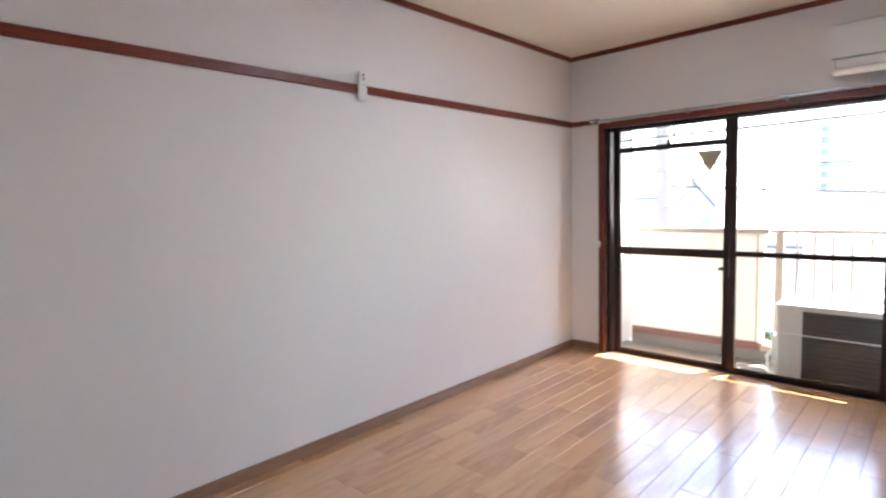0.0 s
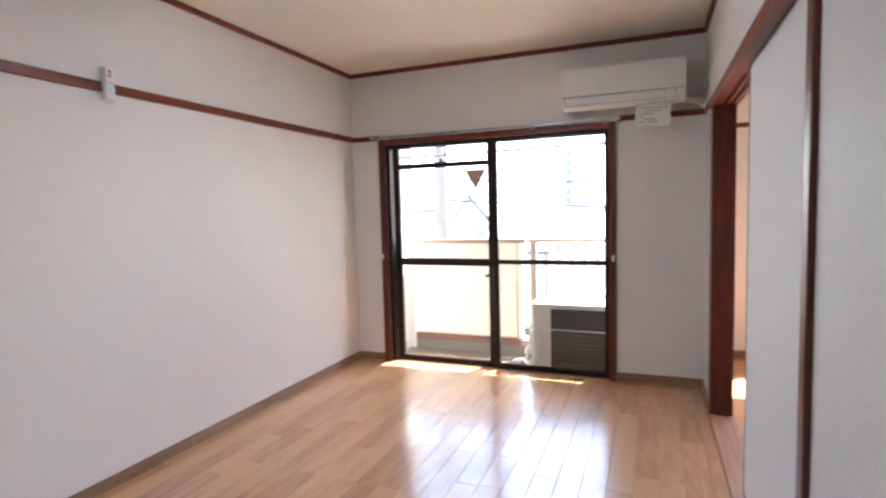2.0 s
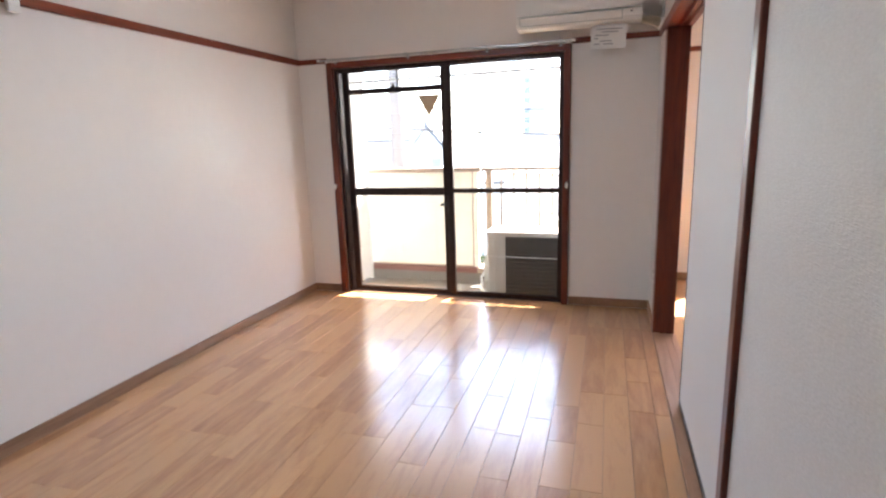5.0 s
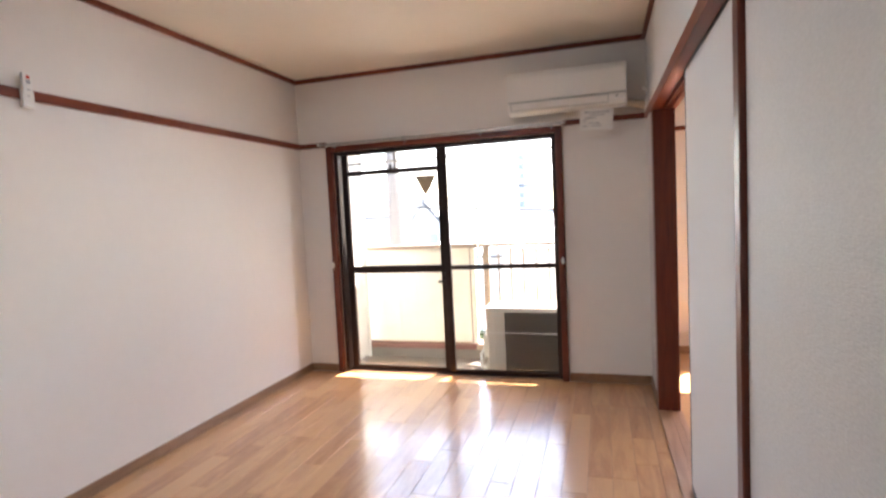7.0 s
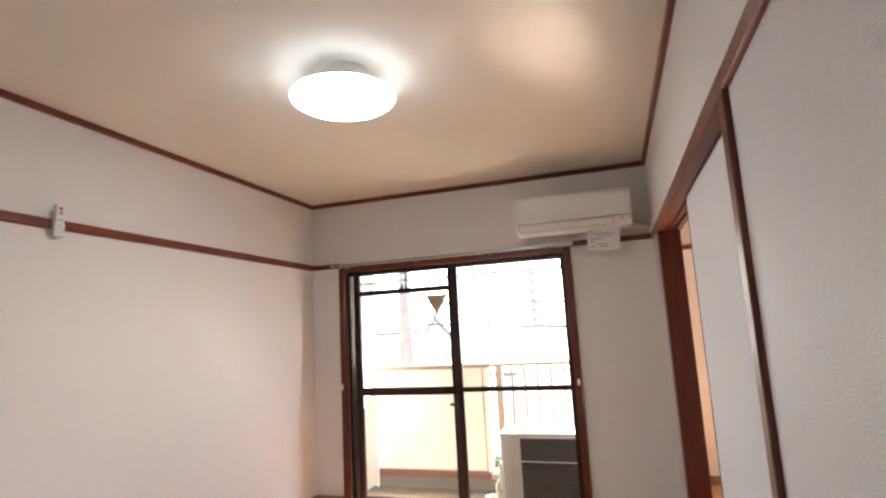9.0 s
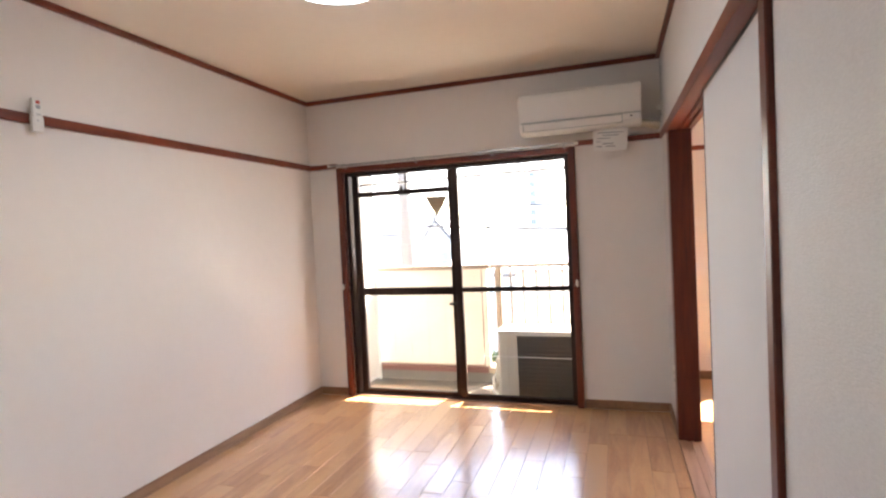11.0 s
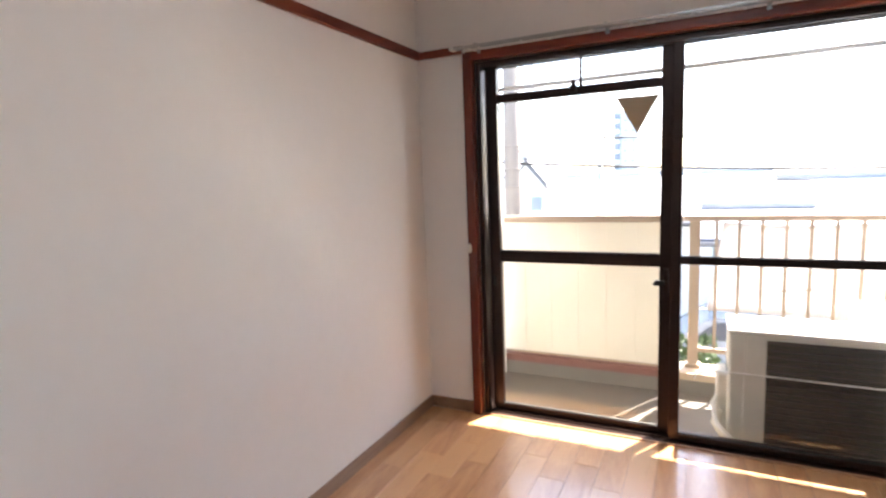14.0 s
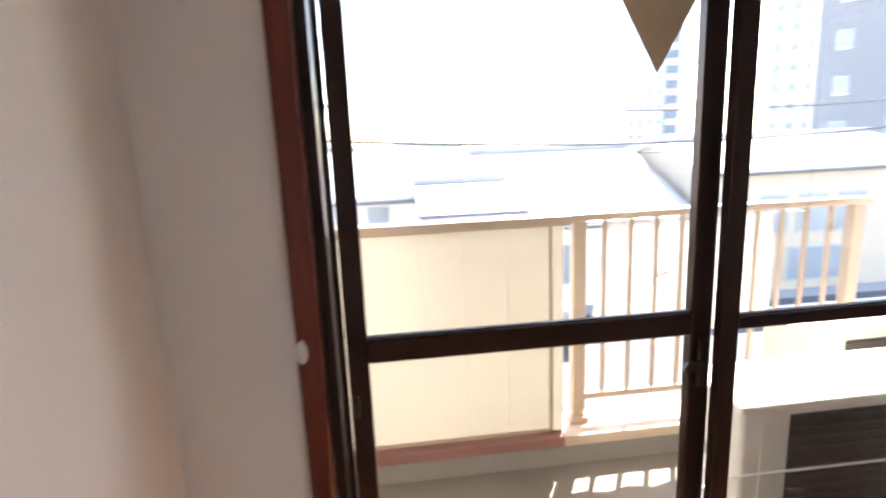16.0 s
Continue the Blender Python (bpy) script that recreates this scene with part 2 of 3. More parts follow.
# ---- building helpers ----
def block(bm, x0, x1, y0, y1, z0, z1, bev=0.0, seg=1):
    """One box in a bmesh, with rounded edges if asked."""
    vs = [bm.verts.new((x, y, z)) for x in (x0, x1) for y in (y0, y1) for z in (z0, z1)]
    fs = [bm.faces.new([vs[i] for i in q]) for q in ((0, 1, 3, 2), (4, 6, 7, 5), (0, 4, 5, 1), (2, 3, 7, 6), (0, 2, 6, 4), (1, 5, 7, 3))]
    if bev:
        es = {e for f in fs for e in f.edges}
        bmesh.ops.bevel(bm, geom=list(es), offset=bev, segments=seg, affect="EDGES", profile=0.5)
    return bm


def box(x0, x1, y0, y1, z0, z1, bev=0.0, seg=1):
    return block(bmesh.new(), x0, x1, y0, y1, z0, z1, bev, seg)


def tube(points, radius, sides=8, bm=None):
    """A round bar through points."""
    bm = bm or bmesh.new()
    pts = [Vector(p) for p in points]
    rings = []
    for i, p in enumerate(pts):
        d = (pts[min(i + 1, len(pts) - 1)] - pts[max(i - 1, 0)]).normalized()
        u = d.cross(Vector((0, 0, 1)) if abs(d.z) < 0.9 else Vector((1, 0, 0))).normalized()
        v = d.cross(u)
        r = radius[i] if isinstance(radius, (list, tuple)) else radius
        rings.append([bm.verts.new(p + r * (math.cos(a) * u + math.sin(a) * v)) for a in [2 * math.pi * k / sides for k in range(sides)]])
    for a, b in zip(rings, rings[1:]):
        for k in range(sides):
            bm.faces.new((a[k], a[(k + 1) % sides], b[(k + 1) % sides], b[k])).smooth = True
    bm.faces.new(rings[0][::-1]), bm.faces.new(rings[-1])
    return bm


def lathe(profile, sides=48, bm=None):
    """A turned shape from (radius, z) pairs."""
    bm = bm or bmesh.new()
    rings = []
    for r, z in profile:
        rings.append([bm.verts.new((r * math.cos(a), r * math.sin(a), z)) for a in [2 * math.pi * k / sides for k in range(sides)]])
    for a, b in zip(rings, rings[1:]):
        for k in range(sides):
            bm.faces.new((a[k], a[(k + 1) % sides], b[(k + 1) % sides], b[k])).smooth = True
    bm.faces.new(rings[0][::-1]), bm.faces.new(rings[-1])
    return bm


def prism(outline, axis, a, b, bm=None):
    """An outline of (u, v) pairs pushed along an axis from a to b: 'x' takes (y, z), 'y' (x, z), 'z' (x, y)."""
    bm = bm or bmesh.new()
    put = {"x": lambda u, v, w: (w, u, v), "y": lambda u, v, w: (u, w, v), "z": lambda u, v, w: (u, v, w)}[axis]
    lo = [bm.verts.new(put(u, v, a)) for u, v in outline]
    hi = [bm.verts.new(put(u, v, b)) for u, v in outline]
    bm.faces.new(lo), bm.faces.new(hi[::-1])
    for i in range(len(outline)):
        j = (i + 1) % len(outline)
        bm.faces.new((lo[i], hi[i], hi[j], lo[j]))
    return bm


def mesh(name, bm, material):
    bmesh.ops.recalc_face_normals(bm, faces=bm.faces[:])
    me = bpy.data.meshes.new(name)
    bm.to_mesh(me)
    bm.free()
    me.materials.append(material)
    return me


def part(name, bm, material, parent=None, label=""):
    ob = new(name, mesh(name, bm, material))
    ob.parent = parent
    return tagged(ob, label)


def thing(name, label, category, group="", kind="", at=(0, 0, 0)):
    ob = new(name)
    ob.location = at
    return tagged(ob, label, category, group, kind)


def setting(name, bm, material, label=""):
    return tagged(part(name, bm, material, None, label), kind="structure")


# ---- the room: walls, openings, ceiling ----
W, H, BACK = 2.62, 2.342, -4.75          # width, height, and the wall behind the walker
JAMB = -2.516                            # outer side of the doorway's jamb
ROOM2, BUMP = 5.2, 0.83                  # the next room's far side, and its wall towards the street
OPEN0, OPEN1 = -0.50, -2.465             # the doorway between the rooms
setting("wall_west", box(-0.15, 0, BACK - 0.12, 0.13, -0.1, H + 0.1), M_WALL)
bm = box(0, 0.297, 0, 0.13, -0.02, H + 0.1)
block(bm, 2.022, W, 0, 0.13, -0.02, H + 0.1)
block(bm, 0.297, 2.022, 0, 0.13, 1.757, H + 0.1)
setting("wall_north", bm, M_WALL)
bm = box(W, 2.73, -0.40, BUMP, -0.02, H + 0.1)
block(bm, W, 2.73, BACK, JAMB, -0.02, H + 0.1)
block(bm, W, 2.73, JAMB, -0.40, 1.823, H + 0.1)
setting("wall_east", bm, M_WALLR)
setting("wall_south", box(0, ROOM2, BACK - 0.12, BACK, -0.02, H + 0.1), M_WALL)
setting("ceiling", box(-0.15, ROOM2 + 0.1, BACK - 0.12, 0.13, H, H + 0.12), M_CEIL)
setting("ceiling_next_room", box(2.73, ROOM2 + 0.1, 0.13, BUMP + 0.15, H, H + 0.12), M_CEIL)
setting("subfloor", box(-0.1, W + 0.02, BACK - 0.1, 0.005, -0.1, -0.0045), M_GROOVE)
setting("floor_next_room", box(2.72, ROOM2 + 0.1, BACK - 0.1, BUMP + 0.1, -0.1, 0.0), M_FLOOR)
bm = box(2.73, 3.16, BUMP, BUMP + 0.13, -0.02, H + 0.1)
block(bm, 4.90, ROOM2, BUMP, BUMP + 0.13, -0.02, H + 0.1)
block(bm, 3.16, 4.90, BUMP, BUMP + 0.13, -0.02, 0.70)
block(bm, 3.16, 4.90, BUMP, BUMP + 0.13, 2.0, H + 0.1)
setting("wall_next_room_north", bm, M_WALL)
setting("wall_next_room_east", box(ROOM2, ROOM2 + 0.1, BACK - 0.12, BUMP + 0.13, -0.02, H + 0.1), M_WALL)
bm = box(3.16, 3.20, BUMP + 0.03, BUMP + 0.10, 0.70, 2.0)
block(bm, 4.86, 4.90, BUMP + 0.03, BUMP + 0.10, 0.70, 2.0)
block(bm, 3.20, 4.86, BUMP + 0.03, BUMP + 0.10, 0.70, 0.74)
block(bm, 3.20, 4.86, BUMP + 0.03, BUMP + 0.10, 1.95, 2.0)
setting("window_2", bm, M_BRONZE)

# trims
setting("trim_ceiling_west", box(0, 0.022, BACK, 0, 2.310, H, 0.003), M_TRIM)
setting("trim_ceiling_north", box(0.022, W - 0.022, -0.022, 0, 2.310, H, 0.003), M_TRIMX)
setting("trim_ceiling_east", box(W - 0.022, W, BACK, 0, 2.310, H, 0.003), M_TRIM)
setting("trim_rail_west", box(0, 0.016, BACK, 0, 1.797, 1.840, 0.003), M_TRIM)
setting("trim_rail_north_a", box(0.016, 0.250, -0.016, 0, 1.799, 1.835, 0.003), M_TRIMX)
setting("trim_rail_north_b", box(2.070, W - 0.014, -0.016, 0, 1.799, 1.835, 0.003), M_TRIMX)
setting("trim_rail_east_a", box(W - 0.014, W, -0.395, 0, 1.797, 1.835, 0.003), M_TRIM)
setting("trim_rail_east_b", box(2.605, W, BACK, JAMB, 1.776, 1.823, 0.003), M_TRIM)
setting("trim_rail_next_room", box(2.73, ROOM2, BUMP - 0.016, BUMP, 1.80, 1.835, 0.003), M_TRIMX)
setting("baseboard_west", box(0, 0.010, BACK, -0.001, 0, 0.060, 0.003), M_BASE)
setting("baseboard_north_a", box(0.010, 0.250, -0.010, 0, 0, 0.060, 0.003), M_BASE)
setting("baseboard_north_b", box(2.070, W - 0.010, -0.010, 0, 0, 0.060, 0.003), M_BASE)
setting("baseboard_east_a", box(W - 0.010, W, -0.398, 0, 0, 0.060, 0.003), M_BASE)
setting("baseboard_east_b", box(W - 0.010, W, BACK, JAMB, 0, 0.060, 0.003), M_BASE)
setting("baseboard_next_room", box(2.73, ROOM2, BUMP - 0.012, BUMP, 0, 0.065, 0.003), M_BASE)

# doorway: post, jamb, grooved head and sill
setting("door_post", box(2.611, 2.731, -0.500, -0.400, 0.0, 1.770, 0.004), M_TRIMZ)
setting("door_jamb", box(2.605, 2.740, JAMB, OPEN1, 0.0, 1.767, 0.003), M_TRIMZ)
bm = bmesh.new()
for x0, x1 in ((2.605, 2.652), (2.676, 2.688), (2.712, 2.740)):
    block(bm, x0, x1, JAMB, -0.400, 1.768, 1.823)
block(bm, 2.652, 2.676, JAMB, -0.400, 1.784, 1.823)
block(bm, 2.688, 2.712, JAMB, -0.400, 1.784, 1.823)
setting("door_head", bm, M_TRIM)
bm = bmesh.new()
for x0, x1, z in ((2.612, 2.652, 0.008), (2.652, 2.676, 0.004), (2.676, 2.688, 0.008), (2.688, 2.712, 0.004), (2.712, 2.740, 0.008)):
    block(bm, x0, x1, OPEN1, OPEN0, -0.05, z)
setting("door_sill", bm, M_SILL)


# ---- window: timber casing, aluminium frame, two sliding sashes ----
win = thing("window_1", "two-leaf dark bronze aluminium sliding balcony window in red-brown timber casing", "window", kind="structure")
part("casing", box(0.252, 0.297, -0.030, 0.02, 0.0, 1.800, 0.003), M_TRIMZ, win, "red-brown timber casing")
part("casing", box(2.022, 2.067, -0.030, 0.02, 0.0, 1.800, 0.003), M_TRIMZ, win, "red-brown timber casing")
part("casing_head", box(0.297, 2.022, -0.030, 0.02, 1.757, 1.800, 0.003), M_TRIMX, win, "red-brown timber head")
part("threshold", box(0.297, 2.022, -0.010, 0.004, -0.004, 0.006, 0.002), M_SILL, win, "brown timber threshold")
bm = box(0.297, 0.320, 0.0205, 0.13, 0.0, 1.757)
block(bm, 0.320, 0.332, 0.108, 0.118, 0.004, 1.738)
part("frame_side", bm, M_BRONZE, win)
bm = box(2.000, 2.022, 0.0205, 0.13, 0.0, 1.757)
part("frame_side", bm, M_BRONZE, win)
bm = box(0.322, 2.000, 0.0205, 0.13, 1.738, 1.757)
for y in (0.024, 0.066, 0.112):
    block(bm, 0.322, 2.000, y, y + 0.006, 1.730, 1.738)
part("frame_head", bm, M_BRONZE, win)
bm = box(0.297, 2.022, 0.005, 0.15, -0.06, 0.004)
for y in (0.045, 0.087):
    block(bm, 0.322, 2.000, y - 0.002, y + 0.002, 0.004, 0.011)
part("frame_track", bm, M_BRONZE, win)


def sash(x0, x1, y, top, cross, transom, near, far):
    """One sliding leaf: stiles, rails, glass in its lights."""
    leaf = part("sash", box(x0, x0 + near, y - 0.015, y + 0.015, 0.012, top, 0.002), M_BRONZE, win, "dark bronze sliding leaf")
    part("stile", box(x1 - far, x1, y - 0.015, y + 0.015, 0.012, top, 0.002), M_BRONZE, leaf)
    a, b = x0 + near, x1 - far
    part("bottom_rail", box(a, b, y - 0.014, y + 0.014, 0.012, 0.038, 0.002), M_BRONZE, leaf)
    part("top_rail", box(a, b, y - 0.014, y + 0.014, top - 0.012, top, 0.002), M_BRONZE, leaf)
    part("cross_rail", box(a, b, y - 0.016, y + 0.014, cross[0], cross[1], 0.003), M_BRONZE, leaf)
    lights = [(0.038, cross[0]), (cross[1], transom[0] if transom else top - 0.012)]
    for z0, z1 in lights:
        part("pane", box(a, b, y - 0.001, y + 0.001, z0, z1), M_GLASS, leaf, "clear glass pane")
        part("gasket", box(a, b, y - 0.006, y + 0.006, z0, z0 + 0.004), M_GASKET, leaf)
    if transom:
        part("transom", box(a, b, y - 0.020, y + 0.016, transom[0], transom[1], 0.003), M_BRONZE, leaf)
        mid = 0.786
        part("vent_stile", box(mid - 0.006, mid + 0.006, y - 0.010, y + 0.004, transom[1], top - 0.012), M_BRONZE, leaf)
        part("pane", box(a, mid, y - 0.004, y - 0.002, transom[1], top - 0.012), M_GLASS, leaf, "small sliding vent pane")
        part("pane", box(mid, b, y + 0.006, y + 0.008, transom[1], top - 0.012), M_GLASS, leaf, "small sliding vent pane")
        latch = part("vent_latch", box(mid - 0.046, mid - 0.014, y - 0.034, y - 0.020, transom[0] + 0.012, transom[0] + 0.046, 0.004, 2), M_BRONZE, leaf, "small dark vent latch")
        part("vent_latch_knob", box(mid - 0.040, mid - 0.020, y - 0.030, y - 0.012, transom[0] + 0.046, transom[0] + 0.068, 0.005, 2), M_BRONZE, leaf)
    return leaf


left = sash(0.338, 1.178, 0.087, 1.745, (0.786, 0.840), (1.564, 1.604), 0.045, 0.052)
right = sash(1.173, 2.003, 0.045, 1.745, (0.808, 0.838), None, 0.043, 0.015)
for z0, z1 in ((0.66, 0.78),):
    part("lock_plate", box(1.142, 1.164, 0.058, 0.072, z0, z1, 0.004, 2), M_BRONZE, left, "dark crescent lock plate")
    part("lock_lever", prism([(1.100, 0.712), (1.108, 0.704), (1.150, 0.708), (1.150, 0.728), (1.110, 0.728)], "y", 0.050, 0.060), M_BLACK, left, "crescent lock lever")
part("finger_latch", box(0.345, 0.357, 0.062, 0.074, 0.665, 0.715, 0.004, 2), M_BLACK, left, "small dark latch")
part("sticker", prism([(0.938, 1.535), (1.118, 1.533), (1.028, 1.374)], "y", 0.0850, 0.0858), M_TRI, left, "tan inverted triangle sticker on the glass")


def tie_hook(x):
    hook = thing("curtain_tieback_hook", "small white oval plastic hook on the timber casing", "hook", "tieback hooks", at=(x, -0.030, 0.866))
    bm = lathe([(0.0105, 0.0), (0.013, 0.002), (0.012, 0.006), (0.007, 0.009)], 20)
    bmesh.ops.scale(bm, vec=(0.85, 1.9, 1), verts=bm.verts[:])
    bmesh.ops.rotate(bm, cent=(0, 0, 0), matrix=Matrix.Rotation(radians(90), 3, "X"), verts=bm.verts[:])
    part("plate", bm, M_PLASTIC, hook)
    part("prong", tube([(0, -0.008, -0.004), (0, -0.018, -0.006), (0, -0.020, 0.006)], 0.0025, 6), M_PLASTIC, hook)


tie_hook(0.262)
tie_hook(2.050)

# ---- curtain rail ----
rail = thing("curtain_rail", "silver double curtain rail with white gliders above the window", "curtain rail")
for y, z in ((-0.050, 1.812), (-0.078, 1.810)):
    bm = box(0.225, 2.080, y - 0.006, y + 0.006, z - 0.004, z + 0.005, 0.0015)
    block(bm, 0.225, 2.080, y - 0.0015, y + 0.0015, z - 0.007, z - 0.004)
    part("track", bm, M_STEEL, rail)
    for x in (0.222, 2.083):
        part("end_cap", box(x - 0.011, x + 0.011, y - 0.009, y + 0.009, z - 0.008, z + 0.008, 0.003, 2), M_PLASTIC, rail, "white end cap")
for x in (0.34, 0.92, 1.50, 2.00):
    bm = box(x - 0.008, x + 0.008, -0.088, -0.030, 1.817, 1.820)
    block(bm, x - 0.008, x + 0.008, -0.0335, -0.0305, 1.785, 1.820)
    part("bracket", bm, M_STEEL, rail)
random.seed(4)
for k, x in enumerate((0.27, 0.29, 0.31, 0.33, 0.36, 0.56, 0.68, 0.86, 1.02, 1.10, 1.24, 1.27, 1.42, 1.58, 1.75, 1.90, 2.03, 2.05)):
    y = -0.078 if k % 3 else -0.050
    part("glider", box(x - 0.006, x + 0.006, y - 0.005, y + 0.005, 1.792, 1.803, 0.002, 2), M_PLASTIC, rail)

# ---- air conditioner, its note and pipe ----
ac = thing("air_conditioner", "white wall-mounted split air conditioner above the balcony window", "air conditioner", at=(-0.002, -0.004, 0.008))
out = [(-0.002, 1.885), (-0.002, 2.112), (-0.03, 2.125), (-0.205, 2.125), (-0.226, 2.115), (-0.235, 2.09), (-0.232, 1.945), (-0.222, 1.895), (-0.195, 1.868), (-0.12, 1.862), (-0.05, 1.872)]
bm = prism(out, "x", 1.735, 2.495)
bmesh.ops.bevel(bm, geom=[e for e in bm.edges if abs(e.verts[0].co.x - e.verts[1].co.x) < 1e-5], offset=0.010, segments=3, affect="EDGES")
part("body", bm, M_PLASTIC, ac)
part("front_panel", prism([(-0.236, 2.110), (-0.2395, 2.085), (-0.2365, 1.940), (-0.232, 1.940), (-0.235, 2.088)], "x", 1.742, 2.488), M_PLASTIC, ac, "smooth white front panel")
part("outlet_flap", prism([(-0.2335, 1.928), (-0.236, 1.924), (-0.223, 1.884), (-0.219, 1.886)], "x", 1.765, 2.375), M_PLASTIC, ac, "white outlet flap")
part("panel_gap", box(1.745, 2.485, -0.2345, -0.228, 1.932, 1.936), M_GREYP, ac)
part("flap_gap", prism([(-0.2325, 1.930), (-0.2355, 1.929), (-0.2225, 1.880), (-0.2175, 1.881)], "x", 1.760, 1.7635), M_GREYP, ac)
part("flap_gap", prism([(-0.2325, 1.930), (-0.2355, 1.929), (-0.2225, 1.880), (-0.2175, 1.881)], "x", 2.3765, 2.380), M_GREYP, ac)
part("flap_gap", box(1.764, 2.376, -0.2350, -0.230, 1.9275, 1.9300), M_GREYP, ac)
part("flap_gap", box(1.764, 2.376, -0.2225, -0.216, 1.8800, 1.8825), M_GREYP, ac)
part("indicator", box(2.425, 2.437, -0.2335, -0.228, 1.912, 1.919), M_DARKP, ac, "small dark indicator")
part("badge", box(1.765, 1.80, -0.2392, -0.2372, 2.078, 2.084), M_GREYP, ac, "plain grey badge bar")
note = thing("paper_note", "small white printed note hanging below the air conditioner", "note")
bm = box(-0.105, 0.105, -0.0006, 0.0006, -0.145, 0.0)
sheet = part("sheet", bm, M_PAPER, note)
for z, a, b in ((-0.030, -0.075, 0.080), (-0.047, -0.045, 0.055), (-0.066, -0.08, 0.0), (-0.085, -0.085, -0.06), (-0.100, -0.05, 0.02), (-0.117, -0.085, -0.05), (-0.117, -0.03, 0.03)):
    part("print_line", box(a, b, -0.0014, -0.0007, z - 0.003, z + 0.003), M_INK, note)
note.matrix_world = pose(2.303, -0.150, 1.876, 4, 2, 0) @ pose(0, 0, 0)
pipe = thing("pipe_cover", "beige taped coolant pipe from the air conditioner into the corner", "pipe")
part("pipe", tube([(2.46, -0.07, 1.905), (2.53, -0.065, 1.895), (2.58, -0.05, 1.885), (2.612, -0.03, 1.875)], 0.026, 12), M_HOSE, pipe)
part("wall_rose", tube([(2.60, -0.035, 1.876), (2.6195, -0.03, 1.874)], 0.036, 14), M_PLASTIC, pipe, "white wall rose")


def outlet(at, plug):
    """A wall plate on the east wall."""
    o = thing("power_outlet", "small ivory power outlet plate on the wall", "outlet", "outlets", at=at)
    part("plate", box(-0.007, 0, -0.035, 0.035, -0.06, 0.06, 0.003, 2), M_PLASTIC, o)
    for z in (-0.022, 0.022):
        part("socket", box(-0.0085, -0.006, -0.014, 0.014, z - 0.010, z + 0.010), M_GREYP, o, "grey socket")
    if plug:
        part("plug", box(-0.030, -0.0086, -0.012, 0.012, 0.008, 0.034, 0.004, 2), M_PLASTIC, o, "white plug")


outlet((W, -0.335, 0.33), False)
outlet((W, -0.12, 1.955), True)

# ---- remote control in its holder on the west rail ----
remote = thing("remote_control", "white remote control in a holder clipped to the timber rail", "remote control", at=(0.0, -2.135, 1.762))
bm = box(0.020, 0.040, -0.024, 0.024, 0.0, 0.062, 0.003, 2)
block(bm, 0.0165, 0.022, -0.020, 0.020, 0.030, 0.078)
part("holder", bm, M_PLASTIC, remote, "white plastic holder")
part("body", box(0.024, 0.042, -0.020, 0.020, 0.020, 0.142, 0.005, 2), M_PLASTIC, remote)
part("display", box(0.0415, 0.0428, -0.009, 0.009, 0.096, 0.112), M_INK, remote, "grey display")
part("button", box(0.0415, 0.0432, -0.008, 0.008, 0.117, 0.130, 0.001), M_RED, remote, "reddish button")
part("button", box(0.0415, 0.0432, -0.009, 0.009, 0.070, 0.075, 0.001), M_INK, remote)
part("button", box(0.0415, 0.0432, -0.009, 0.002, 0.044, 0.048, 0.001), M_INK, remote)

# ---- ceiling lamp ----
lamp = thing("ceiling_lamp", "round white ceiling lamp, lit", "ceiling lamp", at=(1.345, -1.945, 0))
part("base", lathe([(0.105, H - 0.001), (0.110, H - 0.010), (0.100, 2.262), (0.095, 2.243)]), M_PLASTIC, lamp, "white base plate")
part("cover", lathe([(0.09, 2.2440), (0.2035, 2.2425), (0.2055, 2.2405), (0.10, 2.2405)]), M_PLASTIC, lamp, "white cover rim")
part("shade", lathe([(0.10, 2.2400), (0.2060, 2.2398), (0.2125, 2.2385), (0.2150, 2.2345), (0.212, 2.227), (0.193, 2.213), (0.15, 2.200), (0.07, 2.194), (0.005, 2.192)]), M_SHADE, lamp, "glowing milk-white shade")

# ---- the sliding paper door ----
fus = thing("sliding_door", "white paper sliding door with black edge, half open", "sliding door", kind="structure")
fus.name = "door_1"
part("panel", box(2.656, 2.674, OPEN1 + 0.002, -1.424, 0.032, 1.762), M_FUSUMA, fus)
part("edge", box(2.654, 2.675, -1.424, -1.412, 0.008, 1.782, 0.002), M_BLACK, fus, "black lacquered edge")
part("bottom_rail", box(2.654, 2.675, OPEN1 + 0.002, -1.424, 0.008, 0.032, 0.002), M_BLACK, fus, "black lacquered bottom rail")
part("top_rail", box(2.654, 2.675, OPEN1 + 0.002, -1.424, 1.762, 1.783), M_BLACK, fus, "black lacquered top rail")
bm = lathe([(0.034, 0.0), (0.036, 0.004), (0.030, 0.006), (0.026, 0.002), (0.005, 0.0015)], 28)
bmesh.ops.scale(bm, vec=(0.72, 1.15, 1), verts=bm.verts[:])
bmesh.ops.rotate(bm, cent=(0, 0, 0), matrix=Matrix.Rotation(radians(-90), 3, "Y"), verts=bm.verts[:])
bmesh.ops.rotate(bm, cent=(0, 0, 0), matrix=Matrix.Rotation(radians(90), 3, "X"), verts=bm.verts[:])
bmesh.ops.translate(bm, vec=(2.656, -2.310, 0.84), verts=bm.verts[:])
part("pull", bm, M_BLACK, fus, "black oval recessed pull")

